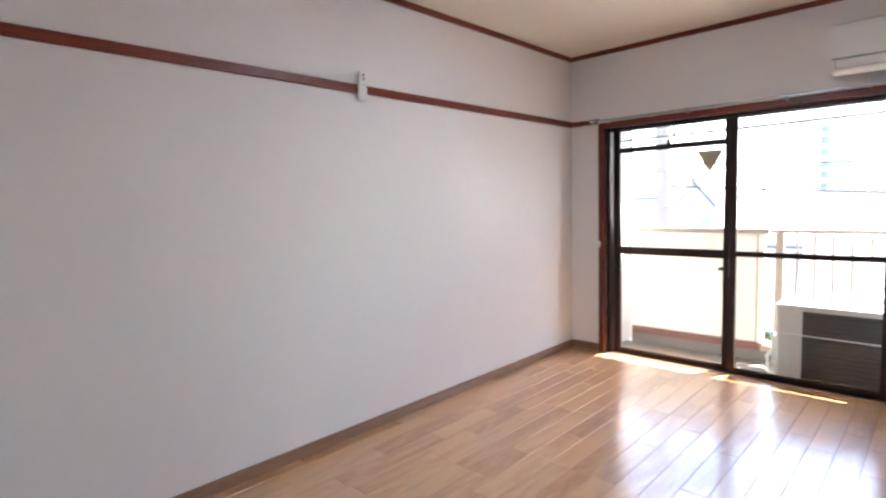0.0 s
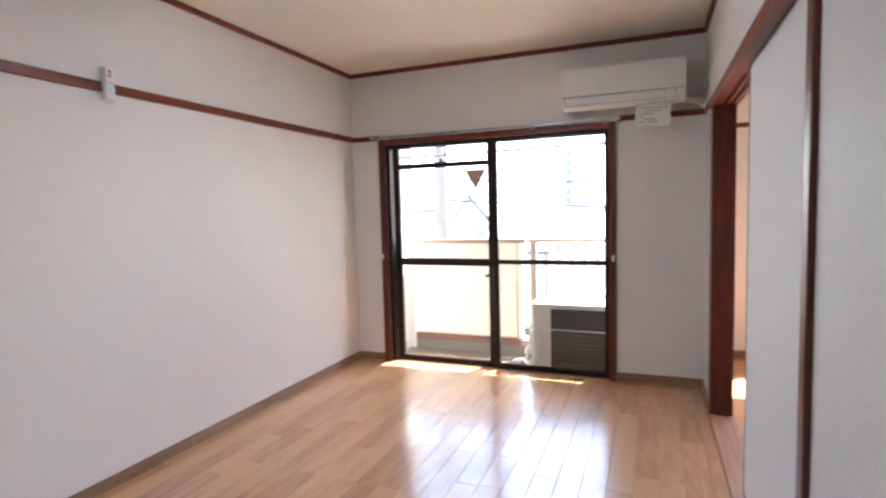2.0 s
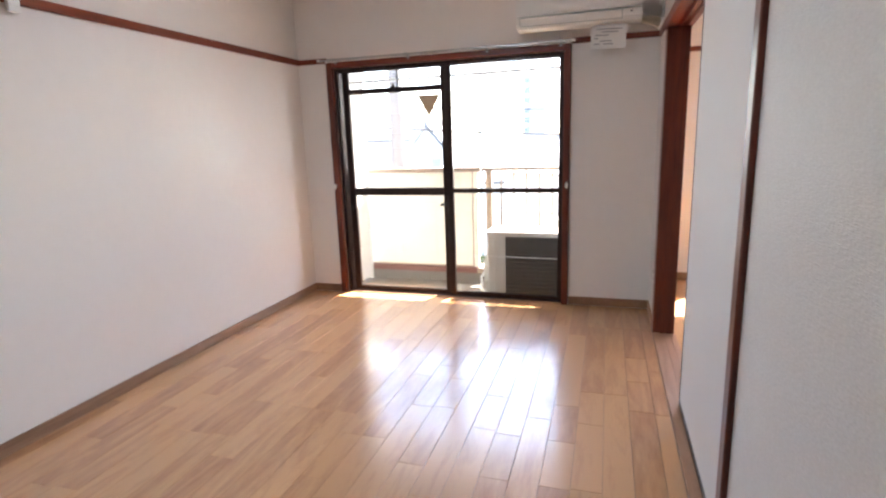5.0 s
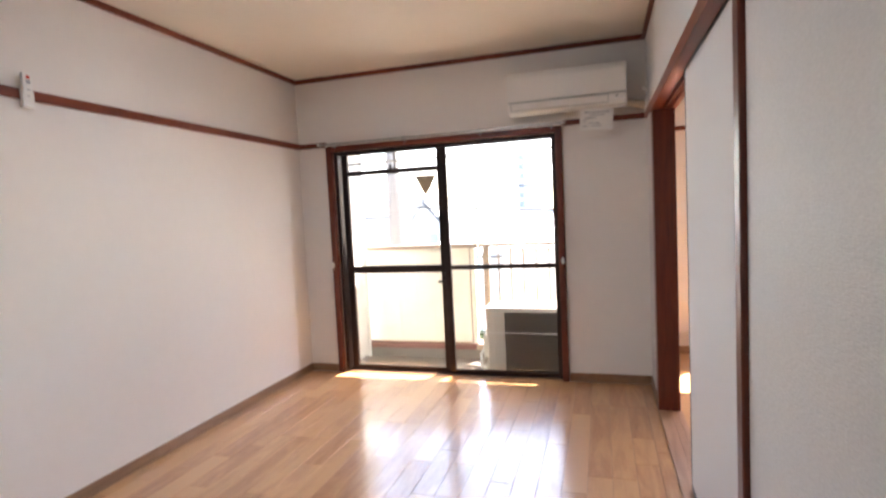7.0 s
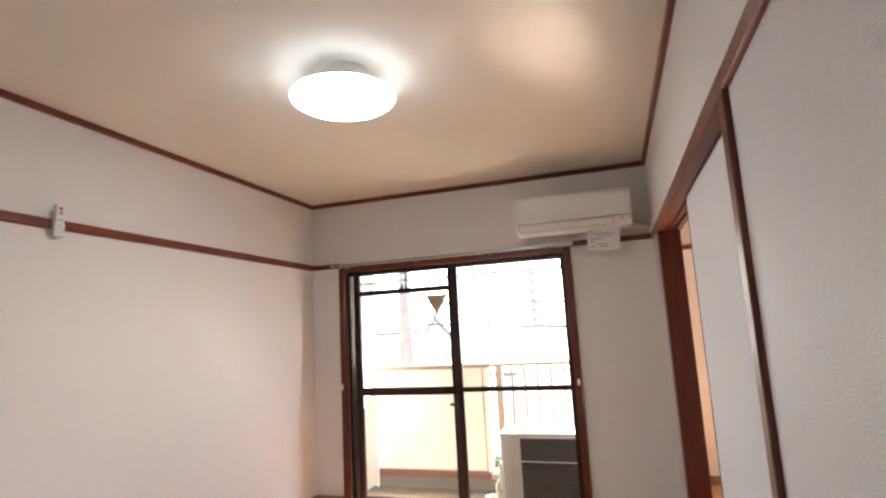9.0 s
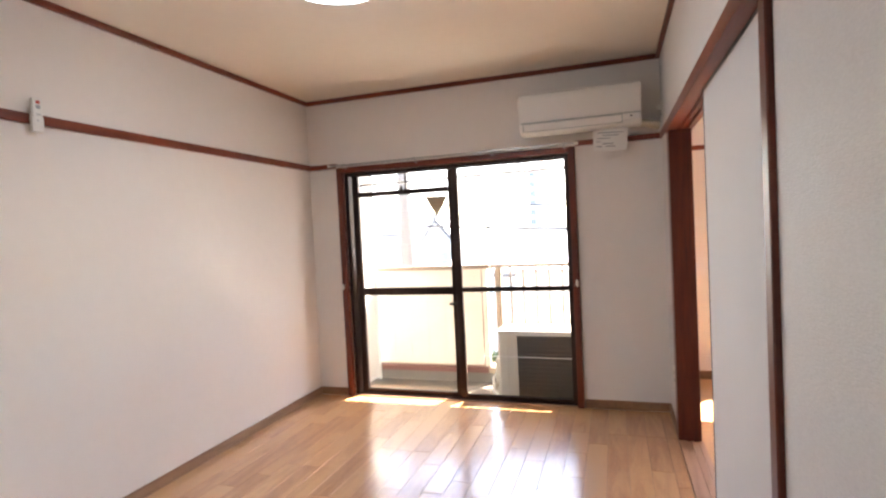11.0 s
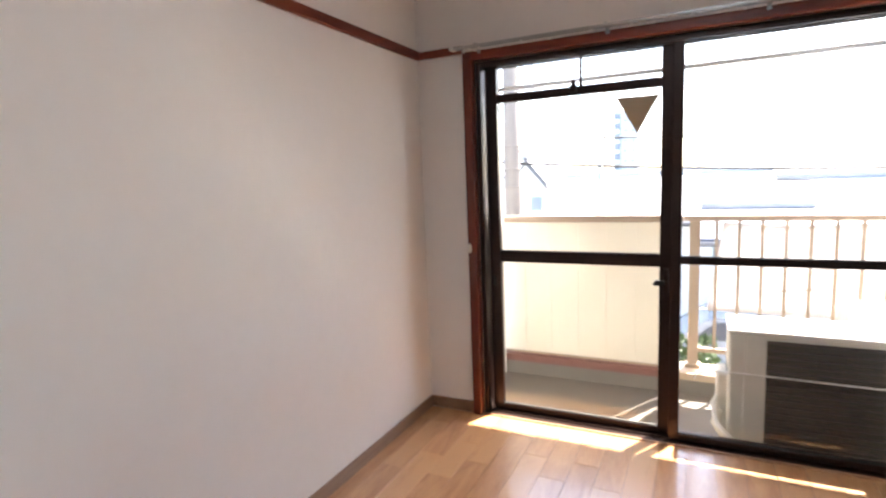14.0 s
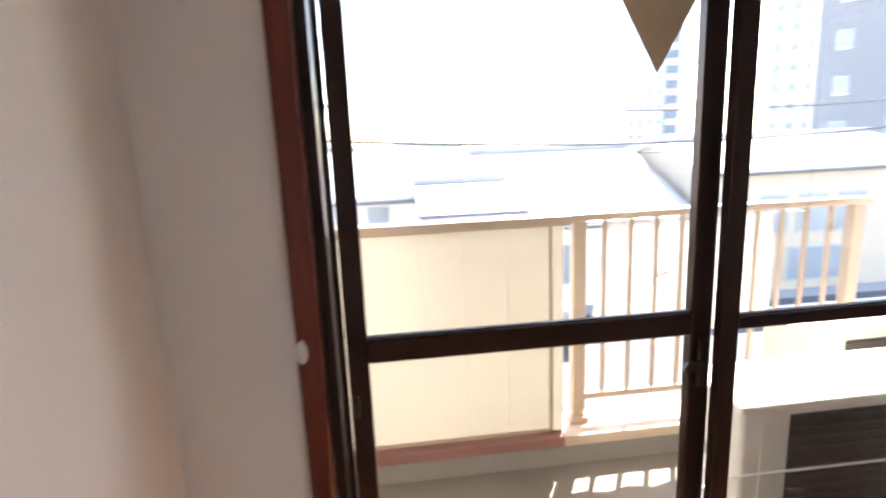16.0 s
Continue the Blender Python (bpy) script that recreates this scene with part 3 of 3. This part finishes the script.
# ---- balcony ----
BF = -0.150
setting("balcony_floor", box(-0.4, 2.62, 0.13, 1.20, -0.30, BF), M_BALC)
setting("wall_outer", box(-0.4, 2.62, 0.132, 0.16, BF, 0.0), M_OUTW)
setting("eave_soffit", box(-3.0, 6.0, 1.60, 1.680, 2.30, 2.459), M_OUTW)
setting("eave_slab", box(-3.0, 6.0, -0.2, 1.680, 2.46, 2.60), M_OUTW)
bm = box(-0.6, 2.62, 0.132, 0.15, 1.80, 2.62)
block(bm, -0.6, 0.29, 0.132, 0.15, 0, 1.80)
block(bm, 2.03, 2.62, 0.132, 0.15, 0, 1.80)
setting("wall_outer_face", bm, M_OUTW)
setting("balcony_upstand", box(-0.4, 2.62, 0.992, 1.20, BF, -0.062), M_CONC)
setting("balcony_kerb_red", box(-0.4, 1.155, 0.985, 1.20, -0.062, -0.014, 0.004), M_KERBR)
setting("balcony_kerb_beige", box(1.155, 2.62, 0.988, 1.20, -0.062, -0.016, 0.004), mat("beige_paint", (0.40, 0.31, 0.23), 0.7, vary=0.1, scale=7))

screen = thing("parapet", "cream boarded balcony parapet panel with beige metal cap", "parapet panel")
x = 1.104
while x > -0.3:
    part("board", box(max(x - 0.178, -0.32), x, 1.045, 1.061, -0.0135, 0.898, 0.001), M_PANEL, screen)
    x -= 0.1791
part("backing", box(-0.32, 1.104, 1.062, 1.070, -0.0135, 0.898), M_PANEL, screen)
part("end_gap", box(1.105, 1.117, 1.050, 1.075, -0.0135, 0.898), M_RAIL, screen, "dark joint strip")
part("end_post", box(1.118, 1.164, 1.040, 1.083, -0.0135, 0.898, 0.003), M_PANEL, screen)
part("cap", box(-0.32, 1.195, 1.018, 1.102, 0.900, 0.942, 0.006, 2), M_RAIL, screen, "beige metal cap")
part("foot_rail", box(-0.32, 1.104, 1.035, 1.045, -0.0135, 0.000), M_RAIL, screen)

fence = thing("balcony_railing", "beige metal balcony railing with upright bars", "railing")
part("handrail", box(1.196, 2.56, 1.085, 1.155, 0.902, 0.934, 0.006, 2), M_RAIL, fence)
part("bottom_rail", box(1.28, 2.54, 1.106, 1.134, 0.086, 0.114, 0.003), M_RAIL, fence)
for x in (1.256, 2.555):
    post = part("post", box(x - 0.029, x + 0.029, 1.095, 1.145, -0.0155, 0.902, 0.003), M_RAIL, fence)
    part("post_foot", box(x - 0.043, x + 0.043, 1.082, 1.158, -0.0155, 0.010, 0.004), M_RAIL, post)
bar = mesh("bar", box(-0.0085, 0.0085, -0.0085, 0.0085, 0.114, 0.902), M_RAIL)
for k in range(10):
    ob = new("bar", bar)
    ob.parent, ob.location = fence, (1.373 + 0.1178 * k, 1.120, 0)
part("return_rail", box(2.56, 2.618, 1.092, 1.148, 0.902, 0.930, 0.004), M_RAIL, fence)

part_w = thing("balcony_divider", "white balcony divider board between flats", "divider")
part("board", box(0.060, 0.068, 0.175, 0.978, BF + 0.03, 1.95), M_PLASTIC, part_w)
for y in (0.152, 0.962):
    part("upright", box(0.050, 0.078, y, y + 0.022, BF, 2.0, 0.002), M_OUTW, part_w)

pole = thing("laundry_pole", "grey metal laundry pole hung across the balcony", "laundry pole")
part("bar", tube([(-0.1, 0.60, 1.712), (2.55, 0.60, 1.728)], 0.013, 10), M_STEEL, pole)
for x in (0.02, 2.50):
    bm = tube([(x, 0.60, 2.62), (x, 0.60, 1.72), (x, 0.575, 1.695), (x, 0.60, 1.685), (x, 0.63, 1.70)], 0.007, 8)
    part("hanger", bm, M_STEEL, pole)
ring = thing("clothes_hanger_hook", "thin white wire hanger loops on the laundry pole", "hanger")
for x, h in ((0.33, 0.11), (0.43, 0.14), (0.47, 0.06)):
    pts = [(x - 0.018, 0.6, 1.742), (x - 0.02, 0.6, 1.742 + h * 0.6), (x, 0.6, 1.742 + h), (x + 0.02, 0.6, 1.742 + h * 0.6), (x + 0.018, 0.6, 1.727), (x, 0.6, 1.727)]
    part("wire_loop", tube(pts, 0.004, 6), M_GREYP, ring)


def outdoor_unit(at, w, d, h, turn, cabling):
    """A split-system outdoor unit on feet; its finned back towards the window."""
    u = thing("outdoor_unit", "beige outdoor air-conditioner unit with dark finned back on the balcony floor", "outdoor unit", "outdoor units")
    body = box(0, w, 0, d, 0.045, h - 0.014, 0.016, 3)
    part("case", body, M_UNIT, u)
    part("lid", box(-0.005, w + 0.005, -0.005, d + 0.005, h - 0.026, h, 0.008, 2), M_UNIT, u, "pale lid")
    part("fin_panel", box(0.15, w - 0.012, -0.003, 0.01, 0.050, h - 0.040), M_FIN, u, "dark heat-exchanger fins")
    fin = mesh("fin", box(0, w - 0.164, -0.0095, -0.0035, 0, 0.0045), M_LOUVRE)
    for k in range(17):
        ob = new("fin", fin)
        ob.parent, ob.location = u, (0.15, 0, 0.060 + k * (h - 0.112) / 16)
    part("corner_rib", box(0.062, 0.075, -0.004, 0.004, 0.08, h - 0.06, 0.002), M_UNIT, u)
    part("handle_recess", box(-0.003, 0.002, d * 0.3, d * 0.62, h * 0.58, h * 0.68), M_GREYP, u, "grey grip recess")
    part("handle_recess", box(-0.003, 0.002, d * 0.3, d * 0.62, h * 0.36, h * 0.46), M_GREYP, u, "grey grip recess")
    cover = part("valve_cover", box(-0.045, 0.004, d * 0.25, d * 0.8, 0.10, h * 0.62, 0.014, 3), M_UNIT, u, "pale valve cover")
    g = lathe([(0.19, 0.0), (0.195, 0.006), (0.18, 0.01), (0.05, 0.012), (0.01, 0.012)], 32)
    bmesh.ops.rotate(g, cent=(0, 0, 0), matrix=Matrix.Rotation(radians(-90), 3, "X"), verts=g.verts[:])
    bmesh.ops.translate(g, vec=(w * 0.58, d + 0.001, h * 0.5), verts=g.verts[:])
    part("fan_grille", g, M_UNIT, u)
    for x in (0.10, w - 0.14):
        part("foot", box(x, x + 0.04, -0.02, d + 0.02, 0.0, 0.045, 0.003), M_GREYP, u)
    if cabling:
        part("coolant_hose", tube([(-0.025, d * 0.3, 0.20), (-0.05, d * 0.1, 0.16), (0.0, -0.05, 0.11), (0.15, -0.09, 0.07), (0.45, -0.105, 0.04), (0.85, -0.105, 0.03)], 0.017, 10), M_HOSE, u, "taped coolant hose")
        part("drain_hose", tube([(-0.02, d * 0.4, 0.30), (-0.06, d * 0.2, 0.24), (-0.04, -0.02, 0.17), (0.05, -0.07, 0.10), (0.3, -0.09, 0.055), (0.7, -0.10, 0.02)], 0.011, 10), M_PLASTIC, u, "white drain hose")
    u.matrix_world = Matrix.Translation(at) @ Matrix.Rotation(radians(turn), 4, "Z")
    return u


outdoor_unit((1.415, 0.258, BF), 0.80, 0.285, 0.628, 0, True)
outdoor_unit((1.93, 0.62, BF), 0.60, 0.235, 0.670, 0, False)
cord = thing("pale_line", "thin pale line across the front of the outdoor unit", "cord")
part("strand", tube([(1.275, 0.23, 0.235), (1.285, 0.22, 0.270), (1.31, 0.22, 0.283), (1.45, 0.22, 0.286), (2.1, 0.22, 0.280)], 0.0036, 6), M_PLASTIC, cord)

banner = thing("banner", "white printed cloth banner tied outside the railing", "banner")
bm = bmesh.new()
cols, rows_ = 26, 8
grid = [[bm.verts.new((1.330 + 0.88 * i / cols + 0.080 * j / rows_ * (1 - i / cols), 1.180 + 0.010 * math.sin(i * 1.1 + j * 0.4) + 0.004 * math.sin(j * 2.0), 0.335 + 0.55 * j / rows_ - 0.02 * math.sin(math.pi * i / cols) * (j == rows_))) for j in range(rows_ + 1)] for i in range(cols + 1)]
for i in range(cols):
    for j in range(rows_):
        bm.faces.new((grid[i][j], grid[i + 1][j], grid[i + 1][j + 1], grid[i][j + 1])).smooth = True
bmesh.ops.solidify(bm, geom=bm.faces[:], thickness=0.0015)
part("cloth", bm, M_BANNER, banner)
for x, z, w, h in ((1.60, 0.60, 0.10, 0.016), (1.73, 0.68, 0.16, 0.014), (1.90, 0.60, 0.10, 0.02), (1.65, 0.47, 0.30, 0.012), (2.00, 0.74, 0.09, 0.014)):
    part("faded_print", prism([(x, z), (x + w, z + 0.03), (x + w, z + h + 0.03), (x, z + h)], "y", 1.1615, 1.1625), M_BANRED, banner, "faded reddish print")
for x, z in ((1.40, 0.875), (1.335, 0.345), (2.21, 0.875), (2.21, 0.345)):
    x2 = 1.27 if x < 1.5 else 2.315
    part("tie_string", tube([(x, 1.18, z), ((x + x2) / 2, 1.15, z + 0.012), (x2, 1.12, z + 0.006)], 0.0035, 6), M_PLASTIC, banner)

# ---- street and town ----
GZ = -3.3
setting("ground", box(-700, 900, 1.6, 1500, GZ - 0.5, GZ), M_GROUND)
setting("ground_near", box(-700, 900, -300, 1.6, GZ - 0.5, GZ), M_GROUND)
setting("road", box(-80, 80, 6.4, 11.6, GZ, GZ + 0.02), M_ASPHALT)
setting("pavement", box(-80, 80, 4.4, 6.4, GZ, GZ + 0.14), M_PAVER)
setting("kerb", box(-80, 80, 6.4, 6.55, GZ + 0.02, GZ + 0.16), M_POLE)
setting("road_line", box(-80, 80, 10.9, 11.05, GZ + 0.024, GZ + 0.028), M_PAPER)
setting("yard", box(-80, 80, 1.1, 4.4, GZ, GZ + 0.03), M_POLE)
setting("building_base", box(-6, 10, -4.9, 1.20, GZ, -0.302), M_OUTW)


def house(name, label, x0, x1, y0, y1, eave, ridge, roof_mat, wall_mat, along="x", windows=(), o=0.45, edged=True):
    """A house: walls, pitched roof with overhang and thickness, windows on the near side."""
    h = thing(name, label, "house")
    part("wall", box(x0, x1, y0, y1, GZ, eave), wall_mat, h)
    if along == "x":
        mid = (y0 + y1) / 2
        ol = [(y0 - o, eave - 0.05), (mid, ridge), (y1 + o, eave - 0.05), (y1 + o, eave + 0.08), (mid, ridge + 0.14), (y0 - o, eave + 0.08)]
        part("roof", prism(ol, "x", x0 - o, x1 + o), roof_mat, h)
        part("gable", prism([(y0, eave), (y1, eave), (mid, ridge)], "x", x0 + 0.02, x1 - 0.02), wall_mat, h)
        part("ridge_cap", box(x0 - o, x1 + o, mid - 0.14, mid + 0.14, ridge + 0.08, ridge + 0.24, 0.03), M_RIDGE, h)
    else:
        mid = (x0 + x1) / 2
        ol = [(x0 - o, eave - 0.05), (mid, ridge), (x1 + o, eave - 0.05), (x1 + o, eave + 0.08), (mid, ridge + 0.14), (x0 - o, eave + 0.08)]
        part("roof", prism(ol, "y", y0 - o, y1 + o), roof_mat, h)
        part("gable", prism([(x0, eave), (x1, eave), (mid, ridge)], "y", y0 + 0.02, y1 - 0.02), wall_mat, h)
        for sx, ex in ((x1 + o, mid),):
            part("bargeboard", prism([(sx, eave - 0.12), (sx, eave + 0.10), (ex, ridge + 0.16), (ex, ridge - 0.06)], "y", y0 - o - 0.06, y0 - o), M_EAVE, h)
        part("ridge_cap", box(mid - 0.14, mid + 0.14, y0 - o, y1 + o, ridge + 0.08, ridge + 0.24, 0.03), M_RIDGE, h)
    if edged:
        part("gutter", box(x0 - o, x1 + o, y0 - o - 0.10, y0 - o, eave - 0.08, eave + 0.02, 0.02), M_EAVE, h)
    for wx, wz, ww, wh in windows:
        f = part("window", box(wx - 0.05, wx + ww + 0.05, y0 - 0.05, y0 + 0.02, wz - 0.05, wz + wh + 0.05), M_GREYP, h)
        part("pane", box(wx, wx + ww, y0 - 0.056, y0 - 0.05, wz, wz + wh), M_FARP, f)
    return h


house("house", "pale two-storey house with a light grey pitched roof", -2.6, 2.7, 13.0, 19.0, -0.15, 1.0, M_ROOFW, M_HPALE, "x", ((-0.6, -1.1, 0.35, 0.7), (0.1, -1.1, 0.5, 0.7), (1.6, -1.1, 0.6, 0.7)))
house("house", "low house with a blue-grey tiled roof", 1.7, 3.2, 10.6, 14.0, -0.35, 0.15, M_ROOFB, M_HPALE, "x", ((2.0, -1.6, 0.7, 0.8),))
house("house", "wide house with a pale sunlit tiled roof", 3.3, 8.3, 12.4, 20.0, -1.0, 0.75, M_ROOFT, M_HPALE, "x", ((4.2, -2.6, 1.2, 1.0), (6.5, -2.6, 1.2, 1.0)))
house("house", "beige house with dark windows and a pale hipped roof", 9.1, 16.5, 12.4, 18.0, 0.1, 0.9, M_ROOFW, M_HWALL, "x", ((9.6, -1.6, 0.8, 1.0), (10.8, -1.6, 0.8, 1.0), (12.0, -1.6, 0.8, 1.0), (13.2, -1.6, 0.8, 1.0), (9.6, -3.0, 1.6, 0.9), (11.8, -3.0, 1.6, 0.9)), 0.12)
house("house", "white house with a steep dark-edged gable", -4.95, -3.75, 16.0, 22.0, 0.85, 1.72, M_ROOFW, M_HPALE, "y", ((-4.15, 0.02, 0.32, 0.42),), 0.2, False)
house("house", "distant white house with a flat grey roof", -14.0, -8.0, 24.0, 30.0, 1.2, 2.0, M_ROOFT, M_HPALE, "x", ((-12.5, 0.0, 1.6, 0.9), (-10.2, 0.0, 1.2, 0.9)))


def tower(label, x, y, w, d, top, wall_mat, nx, floors, step, win, turn=0.0, strip=None, slabs=False):
    """A tall block with rows of windows, and balcony slabs or a stair strip where it has them."""
    t = thing("tower_block", label, "tower block", at=(0, 0, 0))
    part("wall", box(-w / 2, w / 2, 0, d, 0, top - GZ), wall_mat, t)
    part("parapet", box(-w / 2 - 0.2, w / 2 + 0.2, -0.2, d + 0.2, top - GZ, top - GZ + 0.8), wall_mat, t)
    ww, wh = win
    fr = mesh("window", box(-ww / 2 - 0.05, ww / 2 + 0.05, -0.10, 0.02, -0.12, wh + 0.05), M_WHITEB)
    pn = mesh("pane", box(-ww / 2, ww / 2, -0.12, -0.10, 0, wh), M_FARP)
    sl = mesh("balcony", box(-w * 0.46, w * 0.46, -0.9, 0.0, -1.1, -0.55), M_WHITEB)
    for f in range(floors):
        for i in range(nx):
            if strip and abs((i + 0.5) / nx - 0.5 - strip / 2) < 0.13:
                continue
            o = new("window", fr)
            o.parent, o.location = t, (-w / 2 + w * (i + 0.5) / nx, 0, top - GZ - 2.4 - f * step)
            q = new("pane", pn)
            q.parent = o
        if slabs:
            o = new("balcony", sl)
            o.parent, o.location = t, (0, 0, top - GZ - 2.2 - f * step)
    if strip:
        c = part("stair_strip", box(w / 2 * strip - w * 0.12, w / 2 * strip + w * 0.12, -0.4, 0.0, 0, top - GZ), M_BLUEB, t, "blue-grey stair strip")
        ld = mesh("landing", box(w / 2 * strip - w * 0.10, w / 2 * strip + w * 0.10, -0.9, -0.4, 0, 1.1), M_WHITEB)
        for f in range(floors):
            o = new("landing", ld)
            o.parent, o.location = c, (0, 0, top - GZ - 2.6 - f * step)
    t.matrix_world = Matrix.Translation((x, y, GZ)) @ Matrix.Rotation(radians(turn), 4, "Z")
    return t


def along_bearing(az, dist):
    return 0.6 + dist * math.sin(radians(az)), -1.4 + dist * math.cos(radians(az))


x, y = along_bearing(-6.9, 165)
tower("far pale tower block with a blue-grey stair strip", x, y, 6.5, 8, 18.0, M_HAZE, 3, 7, 2.9, (1.1, 1.0), 0, -0.7)
x, y = along_bearing(28.0, 120)
tower("white high-rise with blue stair strip and rows of windows", x, y, 10.5, 10, 46.0, M_WHITEB, 6, 16, 2.9, (0.9, 1.0), -20, 0.6)
x, y = along_bearing(39.2, 100)
tower("white distant apartment tower with small windows", x, y, 6.5, 8, 44.0, M_WHITEB, 3, 15, 2.9, (1.1, 1.0), -38, None, True)
x, y = along_bearing(48.0, 48)
tower("grey apartment block with white framed windows", x, y, 12.5, 9, 18.0, M_GREYB, 4, 7, 3.05, (0.75, 1.1), -40)

mast = thing("lattice_mast", "thin steel lattice mast standing by the far tower", "mast")
x, y = along_bearing(-8.55, 120)
for dx in (-0.7, 0.7):
    part("leg", tube([(x + dx, y, GZ), (x + dx, y, 21.0)], 0.13, 6), M_DARKP, mast)
for k in range(12):
    part("rung", tube([(x - 0.7, y, -1 + 2.0 * k), (x + 0.7, y, -1 + 2.0 * k)], 0.11, 6), M_DARKP, mast)

upole = thing("utility_pole", "tall grey concrete utility pole with bands and wires", "utility pole")
part("shaft", tube([(-1.16, 4.9, GZ), (-1.16, 4.9, 6.0)], [0.14, 0.085], 16), M_POLE, upole)
for z in (1.05, 1.30, 1.62):
    part("band", tube([(-1.16, 4.9, z), (-1.16, 4.9, z + 0.03)], 0.122, 16), M_POLE, upole)
for z in (1.55, 2.4):
    part("bracket", tube([(-1.16, 4.9, z), (-0.70, 4.95, z + 0.02)], 0.02, 8), M_STEEL, upole)
spole = thing("utility_pole", "slim dark service pole beside the street", "utility pole")
part("shaft", tube([(-0.62, 9.0, GZ), (-0.62, 9.0, 1.75)], 0.045, 10), M_GREYP, spole)
part("box", box(-0.70, -0.54, 8.9, 9.06, 0.35, 0.62, 0.01), M_GREYP, spole)


def wire(a, b, sag, r=0.019):
    a, b = Vector(a), Vector(b)
    pts = [a.lerp(b, k / 14) - Vector((0, 0, sag * 4 * (k / 14) * (1 - k / 14))) for k in range(15)]
    w = thing("overhead_wire", "thin dark overhead wire across the street", "wire", "overhead wires")
    part("strand", tube(pts, r, 5), M_WIRE, w)


wire((-1.16, 4.95, 1.40), (14.0, 9.0, 1.5), 0.35)
wire((-1.16, 4.95, 1.75), (18.0, 11.0, 2.2), 0.35, 0.014)
wire((-9.0, 6.0, 1.65), (-1.16, 4.95, 1.42), 0.12)
wire((1.5, 12.0, 0.95), (22.0, 13.0, 0.6), 0.1, 0.016)


def hedge(x0, x1, y0, y1, z0, z1, n):
    random.seed(11)
    bm = bmesh.new()
    for _ in range(n):
        c = Vector((random.uniform(x0, x1), random.uniform(y0, y1), z0 + (z1 - z0) * random.random() ** 0.7))
        r = Euler((random.uniform(0, 6), random.uniform(0, 6), random.uniform(0, 6))).to_matrix()
        s = random.uniform(0.03, 0.06)
        bm.faces.new([bm.verts.new(c + r @ Vector(q) * s) for q in ((-1, 0, 0), (0, -0.5, 0.15), (1, 0, 0), (0, 0.5, 0.15))])
    ob = part("shrub", bm, M_LEAF)
    tagged(ob, "dense green leafy shrub growing beside the building", "shrub", kind="stuff")


hedge(0.80, 1.42, 1.75, 2.6, GZ, -0.22, 8000)


def parked_car(x, y):
    car = thing("parked_car", "silver-grey car parked on the street below", "car")
    body = prism([(-2.0, 0.30), (2.0, 0.30), (2.05, 0.62), (1.9, 0.85), (1.15, 0.92), (0.55, 1.42), (-1.1, 1.45), (-1.75, 0.95), (-2.05, 0.85)], "y", -0.82, 0.82)
    bmesh.ops.bevel(body, geom=body.edges[:], offset=0.05, segments=2, affect="EDGES")
    part("body", body, M_CAR, car)
    part("windscreen", prism([(1.10, 0.96), (0.60, 1.38), (0.57, 1.38), (1.06, 0.95)], "y", -0.68, 0.68), M_PANE, car)
    for s in (-0.835, 0.825):
        part("side_window", prism([(0.85, 0.98), (0.45, 1.35), (-1.0, 1.37), (-1.45, 0.98)], "y", s, s + 0.012), M_PANE, car)
    for wx in (-1.25, 1.25):
        for s in (-0.84, 0.66):
            w = part("wheel", tube([(wx, s, 0.31), (wx, s + 0.18, 0.31)], 0.31, 20), M_DARKP, car)
            part("rim", tube([(wx, s - 0.004, 0.31), (wx, s + 0.184, 0.31)], 0.19, 16), M_STEEL, w)
    car.location = (x, y, GZ + 0.02)


parked_car(2.6, 10.3)


# ---- floor strips, one object each ----
floor = thing("floor", "glossy honey-coloured maple strip floor", "floor", kind="structure")
SW = 0.1077
lengths = (0.30, 0.45, 0.61, 0.91)
shared = {}


def strip_mesh(w, length):
    key = (round(w, 4), round(length, 4))
    if key not in shared:
        c = 0.0007
        g = 0.0008
        bm = bmesh.new()
        lo = [bm.verts.new(p) for p in ((g, g, -0.012), (w - g, g, -0.012), (w - g, length - g, -0.012), (g, length - g, -0.012))]
        md = [bm.verts.new((v.co.x, v.co.y, -c)) for v in lo]
        hi = [bm.verts.new(p) for p in ((g + c, g + c, 0), (w - g - c, g + c, 0), (w - g - c, length - g - c, 0), (g + c, length - g - c, 0))]
        for a, b in ((lo, md), (md, hi)):
            for k in range(4):
                bm.faces.new((a[k], a[(k + 1) % 4], b[(k + 1) % 4], b[k]))
        bm.faces.new(hi)
        shared[key] = mesh("floor_strip", bm, M_FLOOR)
    return shared[key]


random.seed(21)
for i in range(25):
    x0 = max(i * SW - 0.038, 0.0)
    w = min((i + 1) * SW - 0.038, W - 0.012) - x0
    y = -0.0115 - random.choice((0.0, 0.15, 0.30, 0.45))
    first = -0.0115
    if first - y > 0.05:
        ob = new("floor_strip", strip_mesh(w, first - y))
        ob.parent, ob.location = floor, (x0, y, 0)
    while y > BACK + 0.02:
        ln = min(random.choice(lengths), y - BACK - 0.002)
        if ln < 0.02:
            break
        ob = new("floor_strip", strip_mesh(w, ln))
        ob.parent, ob.location = floor, (x0, y - ln, 0)
        y -= ln
